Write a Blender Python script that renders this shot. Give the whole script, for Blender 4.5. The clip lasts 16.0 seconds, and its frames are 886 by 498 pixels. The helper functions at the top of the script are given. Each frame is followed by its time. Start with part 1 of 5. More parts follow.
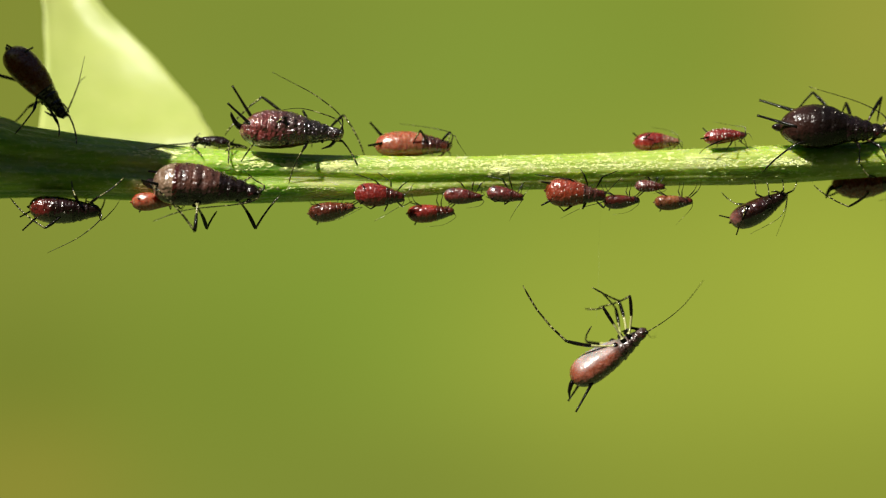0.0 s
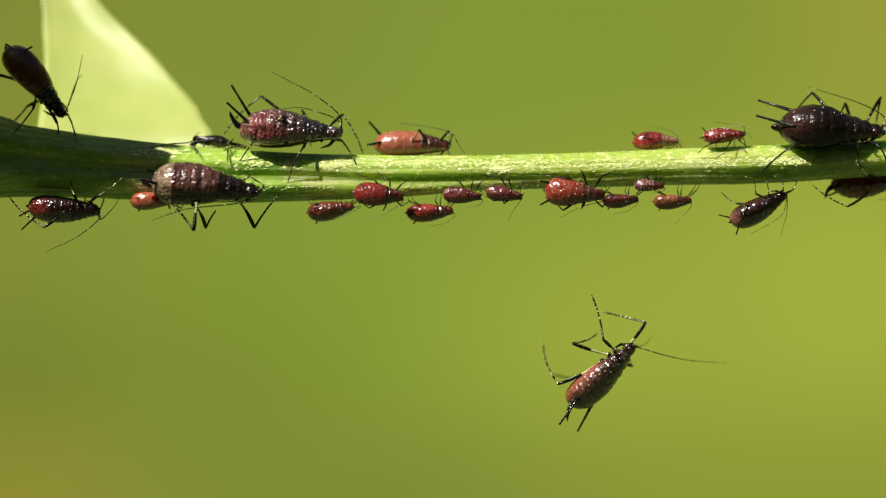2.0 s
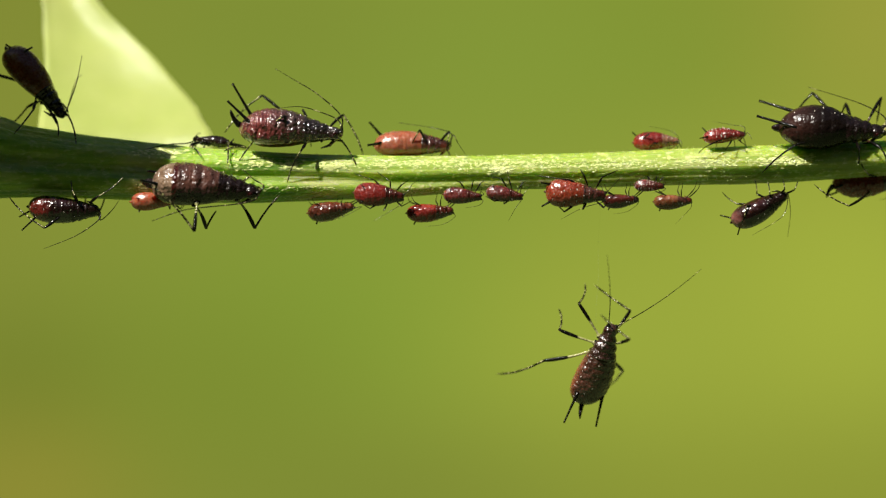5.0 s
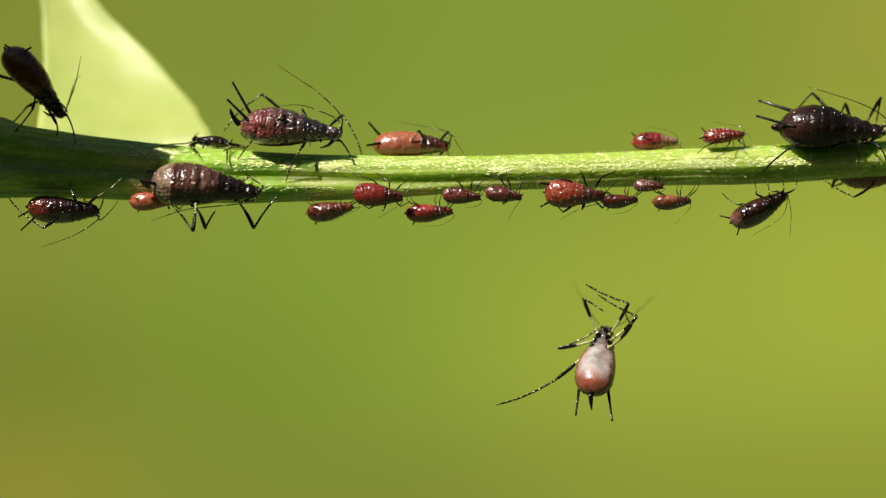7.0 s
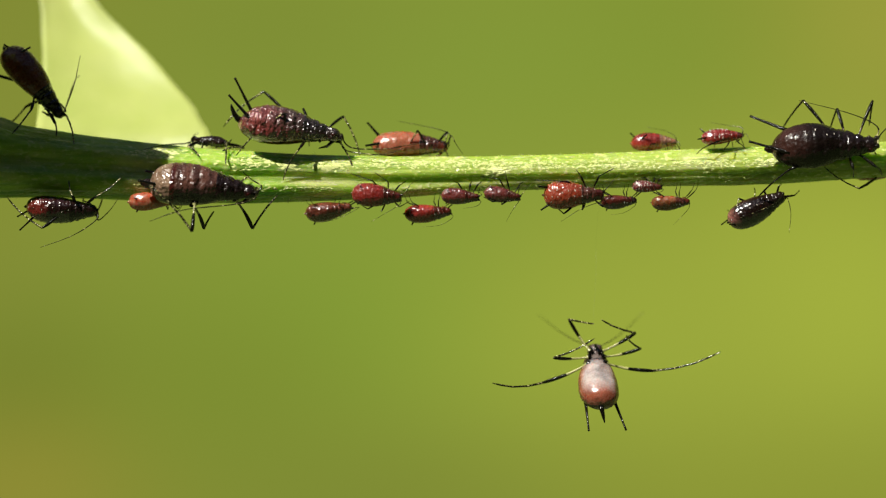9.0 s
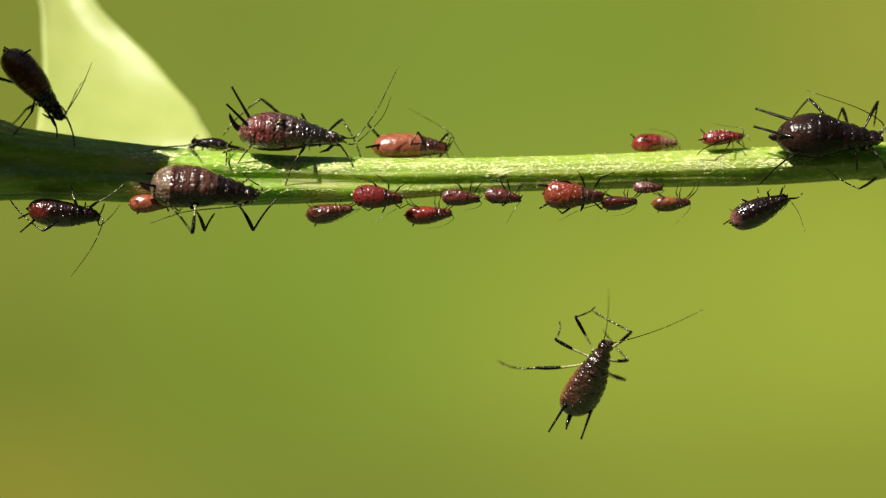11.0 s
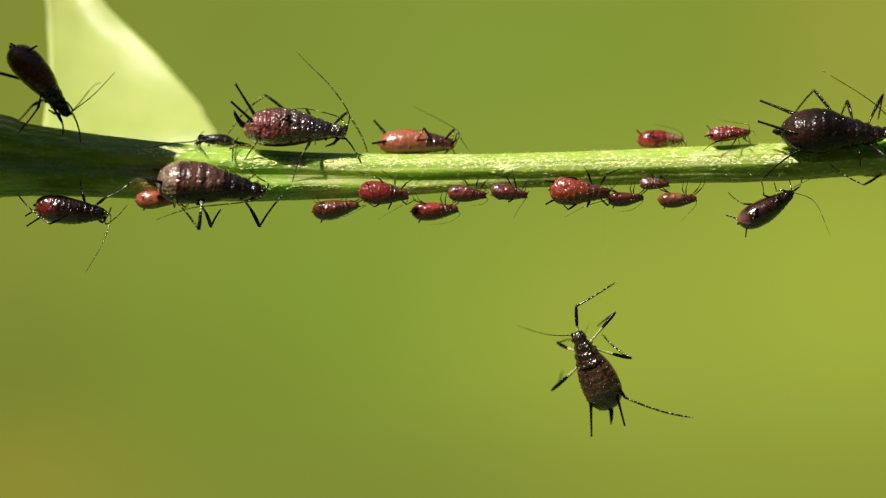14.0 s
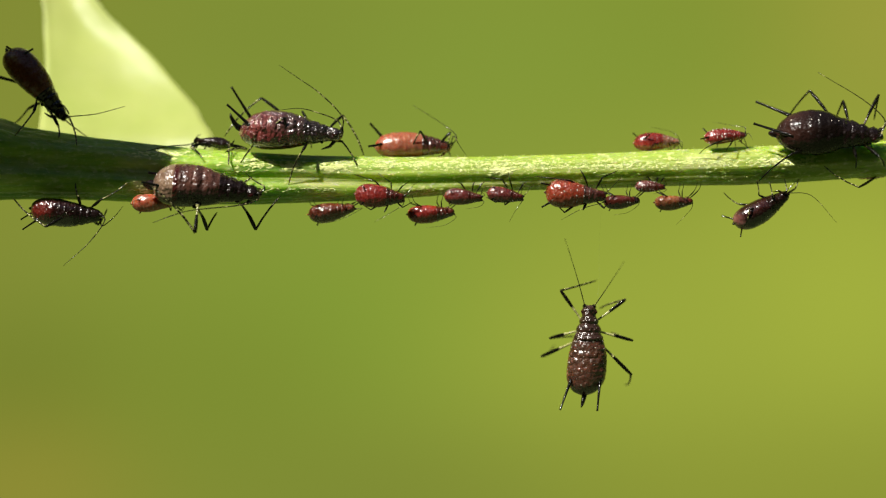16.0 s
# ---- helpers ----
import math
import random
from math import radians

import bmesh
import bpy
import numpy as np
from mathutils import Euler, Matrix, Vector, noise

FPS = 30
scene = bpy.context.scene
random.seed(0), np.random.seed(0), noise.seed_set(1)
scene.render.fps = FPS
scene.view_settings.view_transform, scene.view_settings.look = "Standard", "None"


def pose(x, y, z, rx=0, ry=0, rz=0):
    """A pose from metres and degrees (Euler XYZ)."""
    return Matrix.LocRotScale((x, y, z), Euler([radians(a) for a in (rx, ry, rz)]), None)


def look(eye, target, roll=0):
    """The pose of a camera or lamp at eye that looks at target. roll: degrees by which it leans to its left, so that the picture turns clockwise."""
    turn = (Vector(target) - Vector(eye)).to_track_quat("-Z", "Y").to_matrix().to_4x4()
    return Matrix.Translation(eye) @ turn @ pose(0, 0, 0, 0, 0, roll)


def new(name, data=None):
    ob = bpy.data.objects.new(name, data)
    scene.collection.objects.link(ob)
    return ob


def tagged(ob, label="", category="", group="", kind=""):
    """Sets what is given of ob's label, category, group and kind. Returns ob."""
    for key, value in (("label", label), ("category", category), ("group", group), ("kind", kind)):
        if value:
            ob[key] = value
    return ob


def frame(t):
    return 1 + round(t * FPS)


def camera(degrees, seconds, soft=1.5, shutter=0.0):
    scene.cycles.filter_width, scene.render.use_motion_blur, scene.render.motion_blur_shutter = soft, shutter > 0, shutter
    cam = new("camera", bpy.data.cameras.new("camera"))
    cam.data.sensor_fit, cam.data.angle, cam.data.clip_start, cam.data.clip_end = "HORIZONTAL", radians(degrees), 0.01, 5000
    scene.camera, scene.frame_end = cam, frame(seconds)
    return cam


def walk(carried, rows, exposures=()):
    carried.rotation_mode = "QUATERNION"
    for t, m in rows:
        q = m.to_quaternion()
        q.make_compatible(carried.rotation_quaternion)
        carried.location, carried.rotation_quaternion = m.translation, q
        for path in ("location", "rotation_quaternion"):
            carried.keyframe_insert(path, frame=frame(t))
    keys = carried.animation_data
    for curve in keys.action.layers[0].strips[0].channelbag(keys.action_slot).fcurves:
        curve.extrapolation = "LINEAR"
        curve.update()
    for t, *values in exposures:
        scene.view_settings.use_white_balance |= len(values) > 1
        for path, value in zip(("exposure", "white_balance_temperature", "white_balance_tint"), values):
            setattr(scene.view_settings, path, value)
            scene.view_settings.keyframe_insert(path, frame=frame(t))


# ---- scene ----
# ---- scale: one unit of the plan is a millimetre; MM brings it to metres ----
MM = 0.001
DIST = 127.7          # the lens stands this far before the stem's axis, in mm
cam = camera(14.0, 16.0, soft=1.2)
cam.data.dof.use_dof = True
cam.data.dof.focus_distance = (DIST - 1.3) * MM
cam.data.dof.aperture_fstop = 30.0


def eye(dx, dz, roll):
    """The camera's pose: a small drift across the stem, in hundredths of a millimetre, and a lean."""
    return Matrix.Translation((dx * 0.01 * MM, -DIST * MM, dz * 0.01 * MM)) @ pose(0, 0, 0, 90, 0, 0) @ pose(0, 0, 0, 0, 0, roll)


CAMERA_ROWS = [
    (0, 0, 0, 0), (0.5, 0.3, 2.1, -0.025), (1, 0.5, 2.3, -0.027), (1.5, 0.6, -0.3, 0.017), (2, 3.5, -2.5, 0.009), (2.5, 0.2, 0.4, -0.043),
    (3, 0.4, -1, -0.007), (3.5, 0.3, -6.8, -0.037), (4, 0.2, -3.6, -0.036), (6.5, 6, -0.8, -0.018), (7, 5.6, -0.8, -0.02), (7.5, 6.3, -6.6, 0.049),
    (8, 11, 2.5, -0.047), (8.5, 11.6, 2, -0.024), (9, 10.1, 0.7, 0.057), (11.3, 6.6, 8.6, -0.15), (11.5, 5.8, 27.6, -0.215), (12, 3.9, 14.7, -0.142),
    (12.5, -1.7, 12.6, -0.175), (13, -7.7, -4.8, -0.046), (13.5, -11.2, -13.3, -0.04), (14, -14.3, -7.5, -0.075), (14.5, -8.9, 3.7, -0.15), (15, -7.9, -6.7, -0.076),
    (15.5, -7.8, -3.9, -0.129), (16, -1, 2.5, -0.122)]
walk(cam, [(t, eye(dx, dz, r)) for t, dx, dz, r in CAMERA_ROWS], [(0.0, 0.54), (16.0, 0.54)])

# ---- world and sun ----
SUN_EL, SUN_AZ = 50.0, 226.0     # above the horizon; from before the stem, turned towards -x
world = bpy.data.worlds.new("world")
scene.world = world
world.use_nodes = True
wn = world.node_tree
sky = wn.nodes.new("ShaderNodeTexSky")
sky.sky_type = "NISHITA"
sky.sun_disc = False
sky.sun_elevation = radians(SUN_EL)
sky.sun_rotation = radians(SUN_AZ)
sky.dust_density = 1.2
sky.ozone_density = 1.0
wn.links.new(sky.outputs[0], wn.nodes["Background"].inputs[0])
wn.nodes["Background"].inputs[1].default_value = 0.027
sun = new("sun", bpy.data.lights.new("sun", "SUN"))
sun.data.energy = 5.0
sun.data.angle = radians(0.5)
sun.data.color = (1.0, 0.95, 0.86)
_d = Vector((math.sin(radians(SUN_AZ)) * math.cos(radians(SUN_EL)), math.cos(radians(SUN_AZ)) * math.cos(radians(SUN_EL)), math.sin(radians(SUN_EL))))
sun.matrix_world = look(_d * 0.5, (0, 0, 0))


# ---- materials ----
def srgb(r, g, b):
    """Linear colour from 0..255 display values."""
    f = lambda c: c / 12.92 if c <= 0.04045 else ((c + 0.055) / 1.055) ** 2.4
    return (f(r / 255), f(g / 255), f(b / 255), 1.0)


class Nodes:
    """A small builder for node materials."""

    def __init__(self, name):
        self.mat = bpy.data.materials.new(name)
        self.mat.use_nodes = True
        self.t = self.mat.node_tree
        self.bsdf = self.t.nodes["Principled BSDF"]
        self.coord = self.t.nodes.new("ShaderNodeTexCoord").outputs["Object"]

    def node(self, kind, **inputs):
        n = self.t.nodes.new(kind)
        for k, v in inputs.items():
            key = int(k[1:]) if k[0] == "i" and k[1:].isdigit() else k.replace("_", " ")
            self.put(n.inputs[key], v)
        return n

    def put(self, socket, v):
        if isinstance(v, bpy.types.NodeSocket):
            self.t.links.new(v, socket)
        else:
            socket.default_value = v

    def noise(self, scale, detail=3.0, vec=None, rough=0.55):
        return self.node("ShaderNodeTexNoise", Vector=vec or self.coord, Scale=scale, Detail=detail, Roughness=rough).outputs[0]

    def ramp(self, fac, stops):
        n = self.node("ShaderNodeValToRGB", Fac=fac)
        e = n.color_ramp.elements
        e[0].position, e[0].color = stops[0]
        e[1].position, e[1].color = stops[-1]
        for p, c in stops[1:-1]:
            x = e.new(p)
            x.color = c
        return n.outputs[0]

    def mix(self, fac, a, b, blend="MIX"):
        n = self.t.nodes.new("ShaderNodeMix")
        n.data_type, n.blend_type = "RGBA", blend
        self.put(n.inputs[0], fac), self.put(n.inputs[6], a), self.put(n.inputs[7], b)
        return n.outputs[2]

    def math(self, op, a, b=0.0):
        n = self.t.nodes.new("ShaderNodeMath")
        n.operation = op
        self.put(n.inputs[0], a), self.put(n.inputs[1], b)
        return n.outputs[0]

    def scaled(self, x, y, z, vec=None):
        return self.node("ShaderNodeMapping", Vector=vec or self.coord, Scale=(x, y, z)).outputs[0]

    def axis(self, i, vec=None):
        return self.node("ShaderNodeSeparateXYZ", Vector=vec or self.coord).outputs[i]

    def bump(self, height, dist, strength=1.0, normal=None):
        n = self.node("ShaderNodeBump", Height=height, Distance=dist, Strength=strength)
        if normal:
            self.put(n.inputs["Normal"], normal)
        return n.outputs[0]

    def done(self, color, rough=0.4, normal=None, **more):
        self.put(self.bsdf.inputs["Base Color"], color)
        self.put(self.bsdf.inputs["Roughness"], rough)
        if normal:
            self.put(self.bsdf.inputs["Normal"], normal)
        for k, v in more.items():
            self.put(self.bsdf.inputs[k.replace("_", " ")], v)
        return self.mat


def rgb(r, g, b):
    return (r, g, b, 1.0)


def chitin(name, back, flank, length, rough=0.25, stripes=0.35, sub=0.0, belly=None, tail=None, bumpy=1.0, front=None, edge=(0.12, 0.4), gap=None, coat=0.8, sheen=0.6, shade_fade=1.0, rise=0.0):
    """Aphid skin: darker plates across the back, paler between, fine pits and pale hair bases. length in mm."""
    n = Nodes(name)
    n1 = n.noise(1500.0, 4.0)
    n2 = n.noise(12000.0, 2.0)
    lump = n.noise(4200.0, 1.5)
    half = 0.17 * length * MM
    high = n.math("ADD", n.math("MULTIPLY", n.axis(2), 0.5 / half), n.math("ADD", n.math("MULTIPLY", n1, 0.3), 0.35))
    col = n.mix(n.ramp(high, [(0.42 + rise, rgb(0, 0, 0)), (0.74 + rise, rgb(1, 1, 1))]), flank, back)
    wave = n.node("ShaderNodeTexWave", Vector=n.coord, Scale=2200.0 / length, Distortion=4.5, Detail=2.0, Detail_Scale=2.0)
    wave.bands_direction = "X"
    col = n.mix(n.math("MULTIPLY", wave.outputs[1], stripes), col, tuple(c * 0.45 for c in flank[:3]) + (1.0,))
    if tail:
        # rear colour dims downward, the lower side's shade painted in
        col = n.mix(n.ramp(n.math("MULTIPLY", n.axis(0), -1.0 / (length * MM)), [(edge[0], rgb(0, 0, 0)), (edge[1], rgb(0.85, 0.85, 0.85))]), col, n.mix(n.ramp(high, [(0.3, rgb(0, 0, 0)), (0.6, rgb(1, 1, 1))]), tuple(c * shade_fade for c in tail[:3]) + (1.0,), tail))
    if gap:
        band = n.ramp(n.math("MULTIPLY", n.axis(0), -1.0 / (length * MM)), [(gap[0] - 0.012, rgb(0, 0, 0)), (gap[0], rgb(1, 1, 1)), (gap[1], rgb(1, 1, 1)), (gap[1] + 0.012, rgb(0, 0, 0))])
        col = n.mix(band, col, gap[2])
    if front:
        col = n.mix(n.ramp(n.math("MULTIPLY", n.axis(0), 1.0 / (length * MM)), [(0.0, rgb(0, 0, 0)), (0.13, rgb(1, 1, 1))]), col, front)
    if belly:
        fore = n.ramp(n.math("ADD", n.math("MULTIPLY", n.axis(0), 1.0 / (length * MM)), 0.5), [(0.08, rgb(0, 0, 0)), (0.26, rgb(1, 1, 1))])
        under = n.ramp(high, [(0.1, rgb(1, 1, 1)), (0.32, rgb(0, 0, 0))])
        col = n.mix(n.math("MULTIPLY", under, fore), col, belly)
    col = n.mix(n.ramp(n1, [(0.45, rgb(0, 0, 0)), (0.7, rgb(0.55, 0.55, 0.55))]), col, tuple(c * 0.5 for c in back[:3]) + (1.0,))
    vor = n.node("ShaderNodeTexVoronoi", Vector=n.coord, Scale=4200.0, Randomness=0.8)
    dots = n.ramp(vor.outputs[0], [(0.12, rgb(1, 1, 1)), (0.24, rgb(0, 0, 0))])
    col = n.mix(n.math("MULTIPLY", dots, 0.12), col, tuple(min(1.0, c * 2.5 + 0.1) for c in flank[:3]) + (1.0,))
    h = n.math("ADD", n.math("MULTIPLY", n1, 0.5), n.math("ADD", n.math("MULTIPLY", lump, 1.1), n.math("MULTIPLY", n2, 0.09)))
    return n.done(col, n.ramp(n2, [(0.35, rgb(rough * 0.7, rough * 0.7, rough * 0.7)), (0.75, rgb(rough + 0.18, rough + 0.18, rough + 0.18))]),
                  n.bump(h, 0.00016 * bumpy, n.ramp(high, [(0.15, rgb(0.12, 0.12, 0.12)), (0.5, rgb(1, 1, 1))])), Specular_IOR_Level=sheen, Subsurface_Weight=sub, Subsurface_Scale=1.0, Subsurface_Radius=(0.0005, 0.00014, 0.00008), Coat_Weight=coat, Coat_Roughness=0.07)


def horn(name, color, rough=0.28, gloss=0.6):
    n = Nodes(name)
    n1 = n.noise(9000.0, 2.0)
    return n.done(n.mix(n1, color, tuple(c * 0.5 for c in color[:3]) + (1.0,)), rough, n.bump(n1, 0.00005, 0.8), Specular_IOR_Level=gloss)


BLACK = horn("black_horn", rgb(0.006, 0.005, 0.003), 0.16, 0.35)
PALE = horn("pale_horn", rgb(0.48, 0.48, 0.19), 0.25)
BROWN = horn("brown_horn", rgb(0.06, 0.028, 0.014))
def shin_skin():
    """Black shins, their bristles' sun glints painted as pale specks."""
    n = Nodes("glint_flecked_shin")
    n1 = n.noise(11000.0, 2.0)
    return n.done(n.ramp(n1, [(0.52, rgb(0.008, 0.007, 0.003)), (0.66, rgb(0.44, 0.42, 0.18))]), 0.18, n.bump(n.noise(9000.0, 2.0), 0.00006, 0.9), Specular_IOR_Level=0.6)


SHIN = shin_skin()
# pale hair bases, which also paint the skin's sun glints
GLINT_SPECK = horn("pale_speck", rgb(0.66, 0.60, 0.50), 0.2)
def feeler_skin():
    n = Nodes("glint_dashed_feeler")
    n1 = n.noise(5200.0, 2.0)
    # pale dashes are sun glints painted into the feeler's colour
    return n.done(n.ramp(n1, [(0.58, rgb(0.012, 0.010, 0.005)), (0.70, rgb(0.46, 0.42, 0.19))]), 0.18, None, Specular_IOR_Level=0.6)


FEELER_SKIN = feeler_skin()
EYE = horn("eye", rgb(0.03, 0.004, 0.003), 0.12)


def stem_skin():
    n = Nodes("green_stem")
    long1 = n.noise(1.0, 4.0, n.scaled(110, 2400, 2400))
    long2 = n.noise(1.0, 3.0, n.scaled(420, 7500, 7500))
    spot = n.noise(1.0, 4.0, n.scaled(420, 1100, 1100))
    grain = n.noise(1.0, 3.0, n.scaled(4200, 7600, 7600))
    col = n.ramp(long1, [(0.30, rgb(0.24, 0.37, 0.038)), (0.47, rgb(0.31, 0.42, 0.060)), (0.68, rgb(0.38, 0.475, 0.092))])
    col = n.mix(n.math("MULTIPLY", n.ramp(long2, [(0.45, rgb(0, 0, 0)), (0.7, rgb(1, 1, 1))]), 0.22), col, rgb(0.24, 0.42, 0.04))
    # greener towards the root, also deepened there to carry the leaf's shade
    root_shade = n.ramp(n.math("ADD", n.math("MULTIPLY", n.axis(0), 40.0), n.math("ADD", n.math("MULTIPLY", spot, 0.3), 0.41)), [(0.3, rgb(0.85, 0.85, 0.85)), (0.66, rgb(0, 0, 0))])
    col = n.mix(root_shade, col, n.mix(n.ramp(long1, [(0.35, rgb(0, 0, 0)), (0.65, rgb(1, 1, 1))]), rgb(0.10, 0.27, 0.02), rgb(0.38, 0.56, 0.075)))
    col = n.mix(n.ramp(spot, [(0.50, rgb(0, 0, 0)), (0.68, rgb(0.75, 0.75, 0.75))]), col, rgb(0.52, 0.58, 0.21))
    # pale flecks, painted sparser where the leaf's shade lies
    col = n.mix(n.math("MULTIPLY", n.ramp(grain, [(0.55, rgb(0, 0, 0)), (0.66, rgb(0.8, 0.8, 0.8))]), n.math("SUBTRACT", 1.0, n.math("MULTIPLY", root_shade, 0.6))), col, rgb(0.70, 0.73, 0.34))
    h = n.math("ADD", n.math("MULTIPLY", long1, 0.7), n.math("ADD", n.math("MULTIPLY", long2, 0.25), n.math("MULTIPLY", grain, 0.35)))
    return n.done(col, n.ramp(spot, [(0.35, rgb(0.4, 0.4, 0.4)), (0.65, rgb(0.2, 0.2, 0.2))]), n.bump(h, 0.00011, 1.0), Specular_IOR_Level=0.5, Subsurface_Weight=0.75, Subsurface_Scale=1.0, Subsurface_Radius=(0.0009, 0.0012, 0.00014))


def crust_glint_skin():
    n = Nodes("crusted_glint_skin")
    # one pale colour for real crust and for painted sun glints
    n1 = n.noise(6000.0, 2.0)
    return n.done(n.mix(n1, rgb(0.76, 0.80, 0.36), rgb(0.62, 0.71, 0.22)), 0.3, None, Specular_IOR_Level=0.4)


def leaf_skin(name="leaf_blade", clear=0.45):
    """A blade; clear: how much sun shines through."""
    n = Nodes(name)
    n1 = n.noise(260.0, 3.0)
    n2 = n.noise(1800.0, 3.0)
    col = n.ramp(n1, [(0.3, rgb(0.48, 0.56, 0.14)), (0.7, rgb(0.62, 0.67, 0.23))])
    col = n.mix(n.math("MULTIPLY", n2, 0.3), col, rgb(0.5, 0.64, 0.16))
    mat = n.done(col, 0.45, n.bump(n2, 0.00006, 0.5))
    tr = n.node("ShaderNodeBsdfTranslucent", Color=n.mix(0.45, col, rgb(0.86, 0.88, 0.46)))
    mx = n.node("ShaderNodeMixShader", i0=clear, i1=n.bsdf.outputs[0], i2=tr.outputs[0])
    n.t.links.new(mx.outputs[0], n.t.nodes["Material Output"].inputs[0])
    return mat


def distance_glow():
    """Far meadow out of focus, its sunlight painted as glow: green, olive, brown patches."""
    n = Nodes("far_meadow_glow")
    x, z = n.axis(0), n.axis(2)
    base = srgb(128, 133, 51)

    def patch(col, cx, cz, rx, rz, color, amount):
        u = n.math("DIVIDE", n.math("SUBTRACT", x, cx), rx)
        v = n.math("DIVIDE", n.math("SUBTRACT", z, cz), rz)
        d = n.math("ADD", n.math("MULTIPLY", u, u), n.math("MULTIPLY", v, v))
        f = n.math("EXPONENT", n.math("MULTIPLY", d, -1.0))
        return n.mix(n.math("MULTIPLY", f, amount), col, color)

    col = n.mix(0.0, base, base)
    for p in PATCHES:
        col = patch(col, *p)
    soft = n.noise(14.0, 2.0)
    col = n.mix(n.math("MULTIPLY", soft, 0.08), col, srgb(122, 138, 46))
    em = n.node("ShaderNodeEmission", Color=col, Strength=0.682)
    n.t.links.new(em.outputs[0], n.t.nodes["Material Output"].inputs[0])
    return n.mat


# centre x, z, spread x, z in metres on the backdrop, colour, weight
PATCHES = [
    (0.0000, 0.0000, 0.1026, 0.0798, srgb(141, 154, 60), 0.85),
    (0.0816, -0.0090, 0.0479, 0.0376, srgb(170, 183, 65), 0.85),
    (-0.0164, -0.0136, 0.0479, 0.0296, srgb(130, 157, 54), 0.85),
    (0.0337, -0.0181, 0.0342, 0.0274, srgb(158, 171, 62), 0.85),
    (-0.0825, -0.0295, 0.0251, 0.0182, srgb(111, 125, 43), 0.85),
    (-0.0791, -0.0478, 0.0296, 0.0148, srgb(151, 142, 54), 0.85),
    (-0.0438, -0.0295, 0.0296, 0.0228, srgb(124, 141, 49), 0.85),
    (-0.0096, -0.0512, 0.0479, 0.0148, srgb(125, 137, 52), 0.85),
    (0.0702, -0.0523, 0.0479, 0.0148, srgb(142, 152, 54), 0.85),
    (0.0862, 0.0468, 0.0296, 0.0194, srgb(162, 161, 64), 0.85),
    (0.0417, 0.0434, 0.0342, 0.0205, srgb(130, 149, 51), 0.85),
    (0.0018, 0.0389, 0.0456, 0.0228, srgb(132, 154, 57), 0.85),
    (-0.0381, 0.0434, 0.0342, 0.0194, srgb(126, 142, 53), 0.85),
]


def meadow_skin():
    n = Nodes("meadow")
    n1 = n.noise(30.0, 5.0)
    return n.done(n.ramp(n1, [(0.3, rgb(0.03, 0.05, 0.011)), (0.7, rgb(0.075, 0.105, 0.024))]), 0.8, n.bump(n1, 0.01))


# ---- mesh helpers ----
def vec(*p):
    return Vector(p)


def at(px, py, y=0.0):
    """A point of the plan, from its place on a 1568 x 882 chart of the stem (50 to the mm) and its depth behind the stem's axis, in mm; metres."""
    k = (DIST + y) / DIST / 50.0
    return Vector(((px - 784.0) * k, y, (441.0 - py) * k)) * MM


def smooth_path(pts, steps=6):
    """Catmull-Rom through the points."""
    if len(pts) < 3:
        return [p.copy() for p in pts]
    q = [2 * pts[0] - pts[1]] + list(pts) + [2 * pts[-1] - pts[-2]]
    out = []
    for i in range(1, len(q) - 2):
        a, b, c, d = q[i - 1:i + 3]
        for k in range(steps):
            t = k / steps
            out.append(0.5 * ((2 * b) + (c - a) * t + (2 * a - 5 * b + 4 * c - d) * t * t + (3 * b - a - 3 * c + d) * t ** 3))
    out.append(pts[-1].copy())
    return out


def tube(bm, pts, radii, sides=8, mats=None):
    """A round limb along pts, closed at both ends."""
    up = vec(0.13, 0.31, 0.94)
    rings = []
    for i, p in enumerate(pts):
        d = (pts[min(i + 1, len(pts) - 1)] - pts[max(i - 1, 0)]).normalized()
        u = up - d * up.dot(d)
        if u.length < 0.05:
            u = vec(1, 0, 0) - d * d.x
        u.normalize()
        up = u
        v = d.cross(u)
        rings.append([bm.verts.new(p + (u * math.cos(a) + v * math.sin(a)) * radii[i]) for a in [2 * math.pi * k / sides for k in range(sides)]])
    for i in range(len(rings) - 1):
        for k in range(sides):
            f = bm.faces.new((rings[i][k], rings[i][(k + 1) % sides], rings[i + 1][(k + 1) % sides], rings[i + 1][k]))
            f.smooth = True
            if mats:
                f.material_index = mats[i]
    for r, i in ((rings[0][::-1], 0), (rings[-1], -1)):
        f = bm.faces.new(r)
        if mats:
            f.material_index = mats[i]
    return bm


def part(name, bm, material, parent=None, label="", m=None):
    """Links a bmesh as one mesh object, under parent at the local pose m."""
    me = bpy.data.meshes.new(name)
    bmesh.ops.recalc_face_normals(bm, faces=bm.faces[:])
    bm.to_mesh(me)
    bm.free()
    for x in material if isinstance(material, (list, tuple)) else [material]:
        me.materials.append(x)
    ob = new(name, me)
    if parent:
        ob.parent = parent
    ob.matrix_basis = m or Matrix()
    return tagged(ob, label)


def lerp_table(table, t):
    for (a, *va), (b, *vb) in zip(table, table[1:]):
        if t <= b:
            k = (t - a) / (b - a)
            k = max(0.0, k)
            return [p + (q - p) * k for p, q in zip(va, vb)]
    return list(table[-1][1:])


